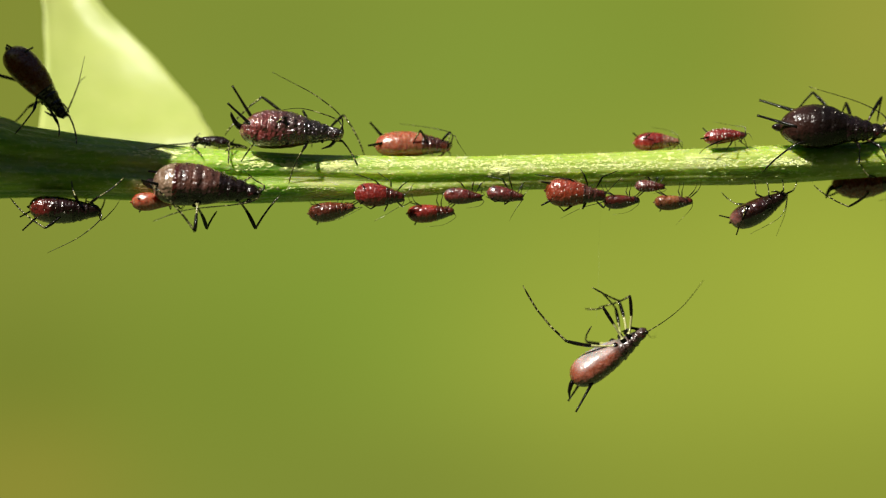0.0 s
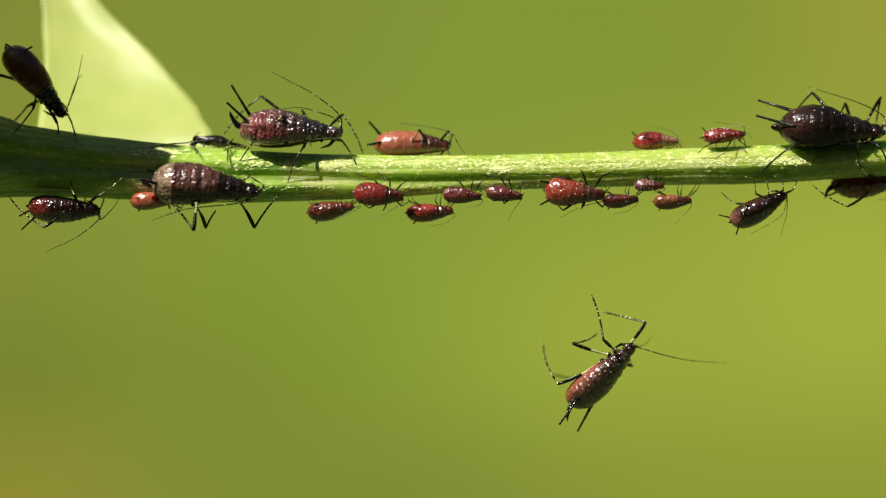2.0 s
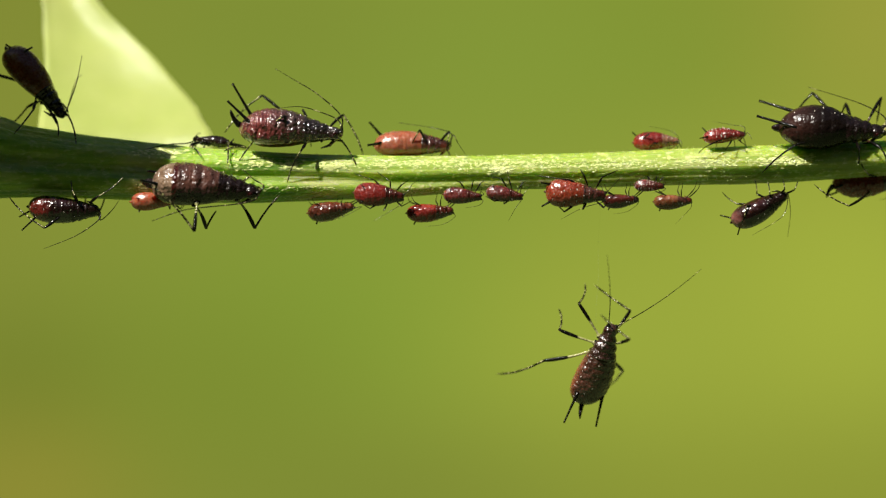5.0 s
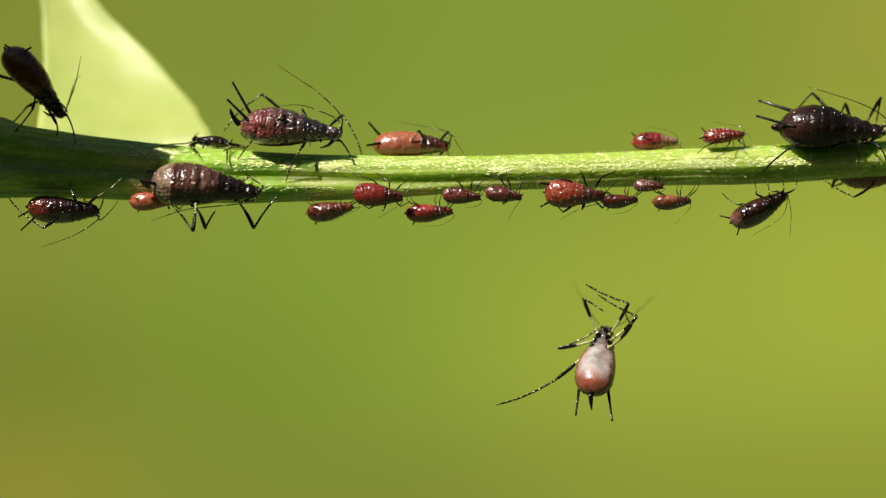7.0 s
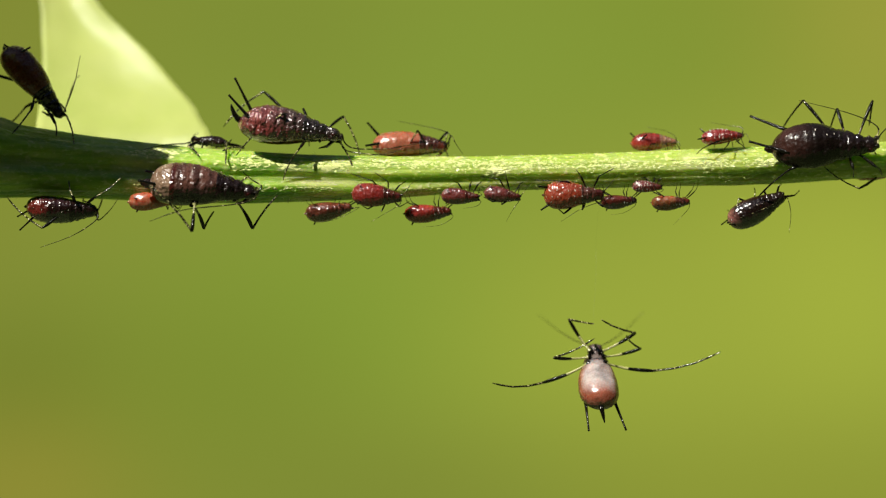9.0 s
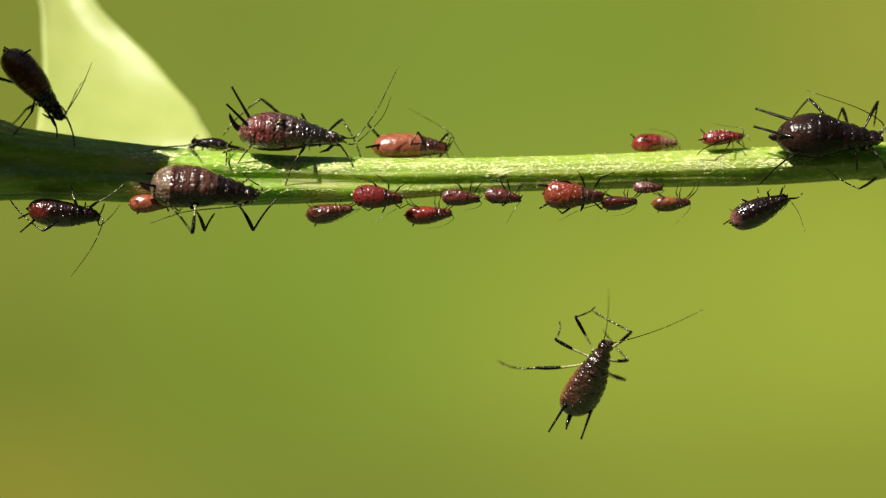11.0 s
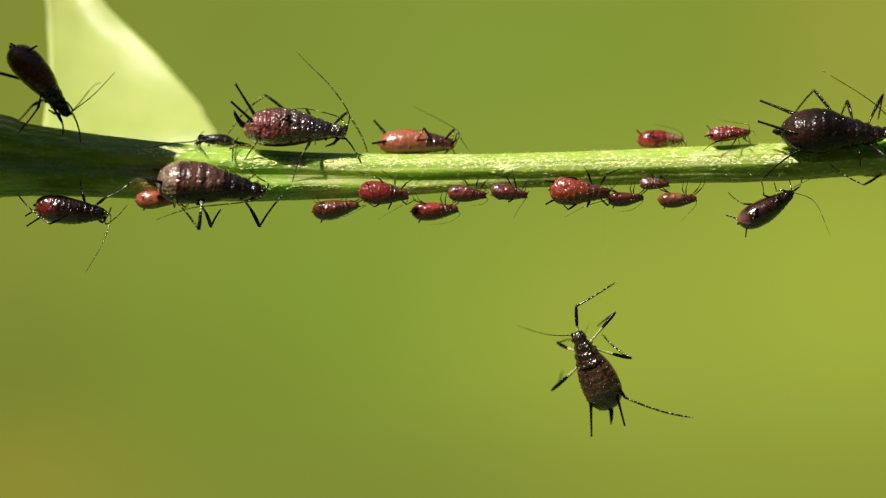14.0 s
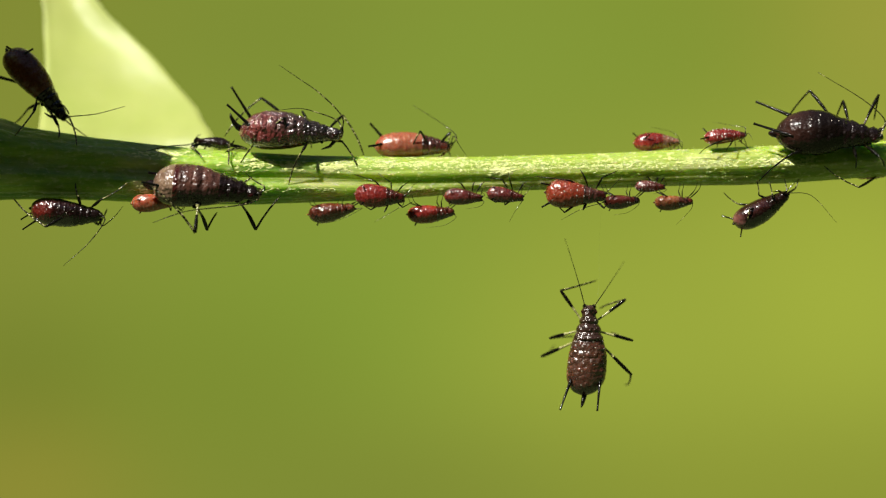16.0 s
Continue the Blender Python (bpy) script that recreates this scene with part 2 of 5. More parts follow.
# ---- the stem ----
# chart x: upper edge, lower edge
STEM = [(-6000, 190, 380), (-400, 196, 372), (-120, 200, 362), (-30, 203, 356), (4, 208, 353), (24, 221, 351), (60, 226, 349), (150, 240, 350), (250, 252, 354), (350, 262, 359), (450, 268, 360),
        (560, 274, 356), (700, 277, 351), (850, 277, 338), (1000, 273, 334), (1100, 270, 331), (1200, 265, 328), (1300, 261, 327), (1400, 257, 323), (1568, 250, 312),
        (1800, 244, 302), (3600, 235, 280)]


def stem_axis(px):
    """Axis point in mm (x, z) and radius in mm at a chart x."""
    top, low = lerp_table(STEM, px)
    return (px - 784) / 50.0, (441 - (top + low) / 2) / 50.0, (low - top) / 100.0


def stem_at(x):
    """Axis height and radius (metres) at a world x (metres)."""
    _, z, r = stem_axis(x / MM * 50 + 784)
    return z * MM, r * MM


def on_stem(p, sink=0.02):
    """The stem's surface nearest to a point."""
    z, r = stem_at(p.x)
    d = vec(0, p.y, p.z - z)
    if d.length < 1e-6:
        d = vec(0, -1, 0)
    return vec(p.x, 0, z) + d.normalized() * (r - sink * MM)


def groove_angle(x):
    """Where the long groove lies on the viewer's side (up is positive), x in mm: it winds slowly round the stem."""
    return lerp_table([(-40.0, 0.1), (-4.5, -0.04), (-1.5, -0.22), (0.8, -0.32), (6.3, -0.44), (12.0, -0.5), (40.0, -0.6)], x)[0]


def ridged(a, x):
    """Relief of the stem round its axis; a: angle, 0 faces the viewer and up is positive; x: mm along."""
    g = groove_angle(x)
    d = (a - g + math.pi) % (2 * math.pi) - math.pi
    deep, low = lerp_table([(-40.0, 0.12, 0.11), (-9.0, 0.22, 0.09), (-1.5, 0.20, 0.09), (0.8, 0.15, 0.09), (3.0, 0.02, 0.0), (40.0, 0.02, 0.0)], x)
    lobes = -deep * math.exp(-(d / 0.25) ** 4) + low * math.exp(-((d + 0.44) / 0.24) ** 2) + 0.04 * math.exp(-((d - 0.5) / 0.3) ** 2)
    return lobes + 0.02 * math.cos(9 * a + 0.9 + 0.02 * x) + 0.010 * math.cos(23 * a + 1.7 + 0.03 * x) + 0.03 * noise.noise(vec(math.cos(a) * 2.2, math.sin(a) * 2.2, x * 0.22)) + 0.012 * noise.noise(vec(math.cos(a) * 9, math.sin(a) * 9, x * 1.3))


def build_stem():
    bm = bmesh.new()
    path, radii = [], []
    px = -900.0
    while px < 3600:
        x, z, r = stem_axis(px)
        path.append(vec(x, 0, z))
        radii.append(r)
        px += 8 if -60 < px < 1640 else 40
    # towards the root: the stem bows down to the ground, out of view
    x0, z0, r0 = stem_axis(-900.0)
    root = []
    for i in range(1, 41):
        a = i / 40
        ang = min(1.0, a * 2.2) * math.pi / 2
        if a <= 0.4545:
            root.append(vec(x0 - 90 * math.sin(ang), 0, z0 - 90 * (1 - math.cos(ang))))
        else:
            root.append(vec(x0 - 90, 0, z0 - 90 - (a - 0.4545) / 0.5455 * (310 + z0 - 90)))
    path = root[::-1] + path
    radii = [r0 * 1.25] * 40 + radii
    # smooth the profile
    for _ in range(4):
        radii = [radii[0]] + [(radii[i - 1] + 2 * radii[i] + radii[i + 1]) / 4 for i in range(1, len(radii) - 1)] + [radii[-1]]
        path = [path[0]] + [(path[i - 1] + 2 * path[i] + path[i + 1]) / 4 for i in range(1, len(path) - 1)] + [path[-1]]
    N = 120
    rings = []
    for i, p in enumerate(path):
        d = (path[min(i + 1, len(path) - 1)] - path[max(i - 1, 0)]).normalized()
        u = vec(0, -1, 0)
        v = d.cross(u)
        ring = []
        for k in range(N):
            a = 2 * math.pi * k / N
            rr = radii[i] * (1 + ridged(-a, p.x))
            ring.append(bm.verts.new((p + (u * math.cos(a) + v * math.sin(a)) * rr) * MM))
        rings.append(ring)
    for i in range(len(rings) - 1):
        for k in range(N):
            bm.faces.new((rings[i][k], rings[i][(k + 1) % N], rings[i + 1][(k + 1) % N], rings[i + 1][k])).smooth = True
    bm.faces.new(rings[0])
    bm.faces.new(rings[-1])
    return bm


def build_leaf():
    """The blade behind the stem: left and right edge, height and depth on the chart."""
    rows = [(300, 60, 372, 1.1), (262, 62, 380, 1.3), (240, 66, 378, 1.5), (215, 70, 362, 1.9), (190, 73, 349, 2.3), (150, 78, 314, 2.9), (105, 80, 276, 3.4), (60, 78, 230, 3.9), (0, 74, 174, 4.4),
            (-80, 40, 150, 5.0), (-200, -60, 130, 5.6), (-380, -120, 90, 5.8), (-560, -90, 30, 5.4), (-700, -40, -36, 5.0)]
    bm = bmesh.new()
    NV, NU = 56, 22
    grid = []
    for j in range(NV):
        t = j / (NV - 1) * (len(rows) - 1)
        i = min(int(t), len(rows) - 2)
        k = t - i
        q = [rows[max(i - 1, 0)], rows[i], rows[i + 1], rows[min(i + 2, len(rows) - 1)]]
        py, l, r, y = [0.5 * (2 * b + (c - a) * k + (2 * a - 5 * b + 4 * c - d) * k * k + (3 * b - a - 3 * c + d) * k ** 3) for a, b, c, d in zip(*q)]
        row = []
        for m in range(NU):
            s = m / (NU - 1)
            dish = 0.5 * math.sin(math.pi * s)
            wob = 0.06 * noise.noise(vec(s * 4, py * 0.012, 3.0))
            row.append(bm.verts.new(at(l + (r - l) * s, py, y * 1.5 - 0.4 + dish * 0.7 + wob)))
        grid.append(row)
    for j in range(NV - 1):
        for m in range(NU - 1):
            bm.faces.new((grid[j][m], grid[j][m + 1], grid[j + 1][m + 1], grid[j + 1][m])).smooth = True
    # thickness
    bmesh.ops.recalc_face_normals(bm, faces=bm.faces[:])
    bmesh.ops.solidify(bm, geom=bm.faces[:], thickness=0.09 * MM)
    return bm


plant = tagged(new("plant_stem"), "ribbed light green plant stem, hairy, crowded with aphids", "plant")
plant.matrix_basis = Matrix()
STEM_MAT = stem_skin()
CRUST_GLINT = crust_glint_skin()
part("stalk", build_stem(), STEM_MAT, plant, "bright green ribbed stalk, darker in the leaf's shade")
part("leaf", build_leaf(), leaf_skin(), plant, "pale yellow-green leaf blade with sun shining through")


def build_shade_leaf():
    """A second blade on the same node, rising past the upper edge of the view and bending over the stem: its shade lies on the thick end."""
    bm = bmesh.new()
    NV, NU = 50, 30
    grid = []
    for j in range(NV):
        k = j / (NV - 1)
        if k < 0.4:
            a = k / 0.4 * math.pi / 2
            c = vec(-27.5 - 2.0 * math.cos(a), -5.3 * math.sin(a), 3.3 + 9.4 * math.sin(a))
            w = 0.4 + 1.95 * (k / 0.4) ** 1.5
        else:
            q = (k - 0.4) / 0.6
            c = vec(-27.5 + 11.9 * q, -5.3 - 0.1 * q * q, 12.7 - 0.9 * q * q)
            w = 2.35 * max(0.0, 1 - q ** 6) ** 0.8 + 0.02
        row = []
        for m in range(NU):
            u = m / (NU - 1) * 2 - 1
            ragged = 1.3 * noise.noise(vec(u * 2.6, 4.0, 2.0)) + 0.7 * noise.noise(vec(u * 7.0, 1.0, 5.0)) + 0.6 * u
            row.append(bm.verts.new((c + vec(0.5 * u * u + max(0.0, k - 0.7) / 0.3 * ragged, u * w, 0.35 * u * u + 0.1 * noise.noise(vec(k * 6, u * 2, 1.0)))) * MM))
        grid.append(row)
    for j in range(NV - 1):
        for m in range(NU - 1):
            bm.faces.new((grid[j][m], grid[j][m + 1], grid[j + 1][m + 1], grid[j + 1][m])).smooth = True
    bmesh.ops.recalc_face_normals(bm, faces=bm.faces[:])
    bmesh.ops.solidify(bm, geom=bm.faces[:], thickness=0.12 * MM)
    return bm


part("leaf", build_shade_leaf(), leaf_skin("thick_leaf_blade", 0.03), plant, "green leaf blade bent over the stem")


def build_hairs():
    """Fine short hairs on the ribs."""
    rng = random.Random(7)
    verts, faces = [], []
    for _ in range(2000):
        px = rng.uniform(-30, 1600)
        x, z, r = stem_axis(px)
        a = rng.uniform(0, 2 * math.pi)
        n = vec(0, -math.cos(a), math.sin(a))
        p = vec(x, 0, z) + n * r * (1 + ridged(a, x)) * 0.985
        d = (n + vec(rng.uniform(-0.7, 0.7), rng.uniform(-0.3, 0.3), rng.uniform(-0.3, 0.3))).normalized()
        h, w = rng.uniform(0.04, 0.12), rng.uniform(0.006, 0.013)
        u = d.cross(vec(1, 0.2, 0.1)).normalized()
        v = d.cross(u)
        i = len(verts)
        verts += [(p + u * w) * MM, (p - u * 0.5 * w + v * 0.87 * w) * MM, (p - u * 0.5 * w - v * 0.87 * w) * MM, (p + d * h) * MM]
        faces += [(i, i + 1, i + 3), (i + 1, i + 2, i + 3), (i + 2, i, i + 3)]
    me = bpy.data.meshes.new("hairs")
    me.from_pydata(verts, [], faces)
    me.materials.append(CRUST_GLINT)
    ob = new("hairs", me)
    ob.parent = plant
    return tagged(ob, "short pale hairs on the stem", "", "", "stuff")


build_hairs()


def build_crust_glints():
    """Pale crust on the pierced stem, and flecks painted as sun glints on ribs."""
    rng = random.Random(11)
    verts, faces = [], []
    # middle and spread on the chart, how many, size
    beds = ((295, 272, 48, 8, 105, 1.4), (258, 334, 16, 10, 30, 1.2), (452, 288, 42, 11, 115, 1.3), (519, 295, 16, 5, 60, 1.5), (592, 296, 22, 5, 80, 1.6), (685, 291, 80, 9, 140, 1.0),
            (885, 302, 18, 5, 80, 1.5), (820, 291, 130, 10, 270, 1.0), (1060, 292, 150, 9, 310, 1.0), (1260, 287, 60, 9, 100, 1.1), (1385, 288, 45, 8, 110, 1.3),
            (540, 333, 75, 4, 85, 1.1), (740, 338, 60, 5, 90, 1.2), (930, 330, 120, 3, 40, 1.0))
    for cx, cy, sx, sy, count, size in beds:
        for _ in range(count):
            px, py = rng.gauss(cx, sx * 0.6), rng.gauss(cy, sy * 0.6)
            x, z, r = stem_axis(px)
            up = max(-0.95, min(0.95, ((441 - py) / 50.0 - z) / r))
            a = math.asin(up)
            n = vec(0, -math.cos(a), math.sin(a))
            p = vec(x, 0, z) + n * r * (1 + ridged(a, x))
            l, w, h = rng.uniform(0.02, 0.10) * size, rng.uniform(0.014, 0.042) * size, rng.uniform(0.006, 0.02) * size
            u, v = vec(1, 0, 0), n.cross(vec(1, 0, 0))
            i = len(verts)
            verts += [(p + u * l) * MM, (p + v * w) * MM, (p - u * l) * MM, (p - v * w) * MM, (p + n * h) * MM, (p - n * 0.02) * MM]
            faces += [(i, i + 1, i + 4), (i + 1, i + 2, i + 4), (i + 2, i + 3, i + 4), (i + 3, i, i + 4), (i + 1, i, i + 5), (i + 2, i + 1, i + 5), (i + 3, i + 2, i + 5), (i, i + 3, i + 5)]
    me = bpy.data.meshes.new("crust")
    me.from_pydata(verts, [], faces)
    me.materials.append(CRUST_GLINT)
    ob = new("crust", me)
    ob.parent = plant
    return tagged(ob, "pale glossy crust on the pierced stem", "", "", "stuff")


build_crust_glints()


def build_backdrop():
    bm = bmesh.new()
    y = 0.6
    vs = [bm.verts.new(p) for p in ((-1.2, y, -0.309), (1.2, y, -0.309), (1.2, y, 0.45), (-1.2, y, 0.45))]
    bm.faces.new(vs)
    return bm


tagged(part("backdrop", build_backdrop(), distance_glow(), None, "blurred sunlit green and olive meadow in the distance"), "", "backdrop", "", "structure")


def build_ground():
    bm = bmesh.new()
    vs = [bm.verts.new(p) for p in ((-400, -400, -0.31), (400, -400, -0.31), (400, 400, -0.31), (-400, 400, -0.31))]
    bm.faces.new(vs)
    return bm


tagged(part("ground", build_ground(), meadow_skin(), None, "grassy green meadow ground under the plant"), "", "ground", "", "structure")


def sky_screen_skin():
    n = Nodes("hedge")
    n1 = n.noise(18.0, 5.0)
    return n.done(n.ramp(n1, [(0.35, rgb(0.012, 0.022, 0.006)), (0.7, rgb(0.06, 0.10, 0.02))]), 0.7, n.bump(n1, 0.03))


def build_sky_screen():
    """Unseen rough green ring round the meadow, open above, added to dim the sky."""
    bm = bmesh.new()
    rings = []
    for j in range(9):
        z = -0.309 + j * 0.175
        rings.append([bm.verts.new(((1.5 + 0.12 * noise.noise(vec(math.cos(a) * 6, math.sin(a) * 6, z * 5))) * math.cos(a), (1.5 + 0.12 * noise.noise(vec(math.cos(a) * 6, math.sin(a) * 6, z * 5))) * math.sin(a), z + (0.05 * noise.noise(vec(a * 5, 2, 1)) if j == 8 else 0)))
                      for a in [2 * math.pi * k / 96 for k in range(96)]])
    for j in range(8):
        for k in range(96):
            bm.faces.new((rings[j][k], rings[j][(k + 1) % 96], rings[j + 1][(k + 1) % 96], rings[j + 1][k])).smooth = True
    bmesh.ops.solidify(bm, geom=bm.faces[:], thickness=0.08)
    return bm


tagged(part("sky_screen", build_sky_screen(), sky_screen_skin(), None, "low green hedge round the meadow"), "", "hedge", "", "structure")

# ---- aphids ----
# along the body, tail to head: half-width, half-height, both in parts of the length
PROFILE = [(0.0, 0.022, 0.02), (0.015, 0.05, 0.045), (0.04, 0.085, 0.08), (0.09, 0.126, 0.117), (0.16, 0.160, 0.150), (0.26, 0.182, 0.172), (0.36, 0.184, 0.174), (0.46, 0.172, 0.166), (0.55, 0.152, 0.150),
           (0.63, 0.132, 0.132), (0.69, 0.116, 0.117), (0.75, 0.104, 0.106), (0.80, 0.092, 0.094), (0.85, 0.078, 0.080), (0.875, 0.070, 0.072), (0.91, 0.078, 0.072), (0.95, 0.076, 0.066),
           (0.98, 0.058, 0.048), (1.0, 0.03, 0.024)]


YOUNG = [(0.0, 0.040, 0.036), (0.015, 0.075, 0.07), (0.04, 0.110, 0.100), (0.09, 0.148, 0.134), (0.16, 0.176, 0.160), (0.26, 0.194, 0.176), (0.36, 0.197, 0.178), (0.46, 0.191, 0.174), (0.55, 0.180, 0.166),
         (0.63, 0.167, 0.154), (0.70, 0.152, 0.140), (0.77, 0.136, 0.124), (0.84, 0.116, 0.106), (0.875, 0.106, 0.096), (0.91, 0.104, 0.090), (0.95, 0.096, 0.080),
         (0.98, 0.072, 0.058), (1.0, 0.035, 0.026)]


PEAR = [(0.0, 0.045, 0.04), (0.015, 0.085, 0.078), (0.04, 0.125, 0.114), (0.09, 0.166, 0.15), (0.16, 0.194, 0.176), (0.26, 0.207, 0.188), (0.36, 0.205, 0.186), (0.46, 0.188, 0.172), (0.54, 0.170, 0.156),
        (0.61, 0.153, 0.140), (0.67, 0.141, 0.129), (0.73, 0.131, 0.120), (0.79, 0.120, 0.110), (0.84, 0.106, 0.097), (0.875, 0.095, 0.087), (0.91, 0.094, 0.082), (0.95, 0.088, 0.073), (0.98, 0.066, 0.053), (1.0, 0.033, 0.025)]


STOUT = [(t, w * 1.02, h * 1.06) for t, w, h in YOUNG]      # thick fore body


GROWN = [(0.0, 0.035, 0.032), (0.015, 0.075, 0.07), (0.04, 0.118, 0.108), (0.09, 0.162, 0.148), (0.16, 0.194, 0.170), (0.26, 0.208, 0.182), (0.36, 0.205, 0.178), (0.46, 0.196, 0.166), (0.55, 0.180, 0.148),
         (0.62, 0.160, 0.128), (0.66, 0.146, 0.116), (0.70, 0.138, 0.110), (0.75, 0.126, 0.101), (0.79, 0.108, 0.090), (0.83, 0.102, 0.086), (0.86, 0.087, 0.076), (0.88, 0.076, 0.066), (0.91, 0.082, 0.070),
         (0.95, 0.080, 0.064), (0.98, 0.058, 0.046), (1.0, 0.03, 0.024)]


HEAVY = [(0.0, 0.022, 0.02), (0.015, 0.05, 0.045), (0.04, 0.088, 0.083), (0.09, 0.13, 0.122), (0.16, 0.165, 0.155), (0.26, 0.190, 0.180), (0.36, 0.196, 0.186), (0.46, 0.186, 0.178),
         (0.55, 0.162, 0.155), (0.62, 0.138, 0.130)] + GROWN[10:]


def spline_table(table, t):
    """Catmull-Rom through a table of rows (t, values...)."""
    n = len(table)
    i = max(0, min(n - 2, next((k for k in range(n - 1) if t <= table[k + 1][0]), n - 2)))
    q = [table[max(i - 1, 0)], table[i], table[i + 1], table[min(i + 2, n - 1)]]
    h = q[2][0] - q[1][0]
    k = max(0.0, min(1.0, (t - q[1][0]) / h))
    out = []
    for c in range(1, len(table[0])):
        m1 = (q[2][c] - q[0][c]) / max(1e-6, q[2][0] - q[0][0]) * h
        m2 = (q[3][c] - q[1][c]) / max(1e-6, q[3][0] - q[1][0]) * h
        out.append((2 * k ** 3 - 3 * k * k + 1) * q[1][c] + (k ** 3 - 2 * k * k + k) * m1 + (-2 * k ** 3 + 3 * k * k) * q[2][c] + (k ** 3 - k * k) * m2)
    return out


def body_piece(t0, t1, length, fat, grooves, depth=0.03, wrinkle=0.02, rings=84, sides=44, dots=0, shrink=1.0, tall=1.0, profile=PROFILE, lumps=0.0, smooth_rear=False, dot_size=0.0095, bend=0.0):
    """One closed stretch of the body between t0 and t1; +x to the head, +z the back. dots: pale hair bases and painted
    glints across each plate.
    """
    bm = bmesh.new()
    rows = []
    seed = length * 7.3

    def skin(t, k, a):
        w, h = spline_table(profile, t)
        f = (1 + (fat - 1) * (1 if t < 0.5 else max(0.0, (0.92 - t) / 0.42))) * shrink
        g = 0.0
        if grooves:
            q = (k * grooves + 0.12 * noise.noise(vec(math.sin(a) * 1.5, k * 4, seed))) % 1.0
            g = depth * (0.55 * math.exp(-((q - 0.3) / 0.18) ** 2) - math.exp(-((min(q, 1 - q)) / 0.14) ** 2))
            if lumps:
                g += lumps * math.exp(-((q - 0.5) / 0.22) ** 2) * math.exp(-((math.sin(a) - 0.25) / 0.35) ** 2)
            if smooth_rear:
                g *= max(0.0, min(1.0, (math.sin(a) + 0.15) / 0.5)) * max(0.25, min(1.0, (t - 0.1) / 0.3))
        c, s = math.cos(a), math.sin(a)
        p = vec(t * 11 + seed, c * 2.4, s * 2.4)
        fold = noise.noise(vec(t * 30 + seed, c * 3, s * 3)) * 0.6 + noise.noise(vec(t * 55, c * 7 + seed, s * 7)) * 0.45
        r = 1 + g * (1.0 if s > -0.4 else 0.4) + 0.02 * noise.noise(p) + wrinkle * fold * (1.0 if s > -0.5 and not smooth_rear else max(0.15, min(1.0, 0.5 + s)))
        flat = 0.86 if (s < 0) != smooth_rear else 1.0
        return (vec(t - 0.5, bend * max(0.0, 0.6 - t) ** 2, 0.02 * math.sin(math.pi * t)) * length + vec(0, c * w * length * r * f, s * h * tall * length * r * flat * f)) * MM

    for i in range(rings + 1):
        k = i / rings
        rows.append([bm.verts.new(skin(t0 + (t1 - t0) * k, k, 2 * math.pi * q / sides)) for q in range(sides)])
    for i in range(rings):
        for q in range(sides):
            bm.faces.new((rows[i][q], rows[i][(q + 1) % sides], rows[i + 1][(q + 1) % sides], rows[i + 1][q])).smooth = True
    bm.faces.new(rows[0][::-1]).smooth = True
    bm.faces.new(rows[-1]).smooth = True
    if dots:
        rng = random.Random(int(seed * 100) + grooves)
        for j in range(grooves):
            for q in range(dots):
                if rng.random() < 0.2:
                    continue
                a = math.pi * (0.02 + 0.96 * (q + 0.5) / dots) + rng.uniform(-0.16, 0.16)
                kk = (j + 0.35 + rng.uniform(-0.2, 0.2)) / grooves
                p = skin(t0 + (t1 - t0) * kk, kk, a)
                n = vec(0, p.y, p.z).normalized()
                w = n.cross(vec(1, 0, 0))
                rr = rng.uniform(0.5, 1.1) * max(dot_size * length, 0.014) * MM
                wide = rng.choice((0.8, 0.9, 1.1, 1.5, 2.2))
                turn = rng.uniform(-0.35, 0.35)
                e1, e2 = vec(1, 0, 0) * math.cos(turn) + w * math.sin(turn), w * math.cos(turn) - vec(1, 0, 0) * math.sin(turn)
                low = [bm.verts.new(p + (e1 * math.cos(u) * 0.85 + e2 * math.sin(u) * wide) * rr - n * 0.35 * rr) for u in [math.pi * v / 3 for v in range(6)]]
                high = [bm.verts.new(p + (e1 * math.cos(u) * 0.6 + e2 * math.sin(u) * wide * 0.75) * rr + n * 0.4 * rr) for u in [math.pi * v / 3 for v in range(6)]]
                for u in range(6):
                    bm.faces.new((low[u], low[(u + 1) % 6], high[(u + 1) % 6], high[u])).material_index = 1
                bm.faces.new(high).material_index = 1
                for v in low:
                    for f in v.link_faces:
                        f.smooth = True
    return bm


def ball(center, r, squash=(1, 1, 1), seg=12):
    bm = bmesh.new()
    bmesh.ops.create_uvsphere(bm, u_segments=seg, v_segments=seg - 4, radius=1.0)
    for v in bm.verts:
        v.co = center + vec(v.co.x * squash[0], v.co.y * squash[1], v.co.z * squash[2]) * r
    for f in bm.faces:
        f.smooth = True
    return bm


def frame_along(o, x_dir, near=None):
    """A pose at o whose x runs along x_dir."""
    x = x_dir.normalized()
    n = near or vec(0, 0, 1)
    y = n.cross(x)
    if y.length < 0.05:
        y = vec(0, 1, 0).cross(x)
    y.normalize()
    z = x.cross(y)
    m = Matrix((x, y, z)).transposed().to_4x4()
    m.translation = o
    return m


def body_pose(tail, head, phi):
    """The pose of an aphid between two places; phi: degrees by which its back is turned away from the viewer, about the way from tail to head
    (head up: 90 turns the back to +x)."""
    a = (head - tail).normalized()
    c = vec(0, -1, 0)
    c = (c - a * c.dot(a)).normalized()
    e = a.cross(c)
    z = c * math.cos(radians(phi)) + e * math.sin(radians(phi))
    y = z.cross(a)
    m = Matrix((a, y, z)).transposed().to_4x4()
    m.translation = (head + tail) / 2
    return m


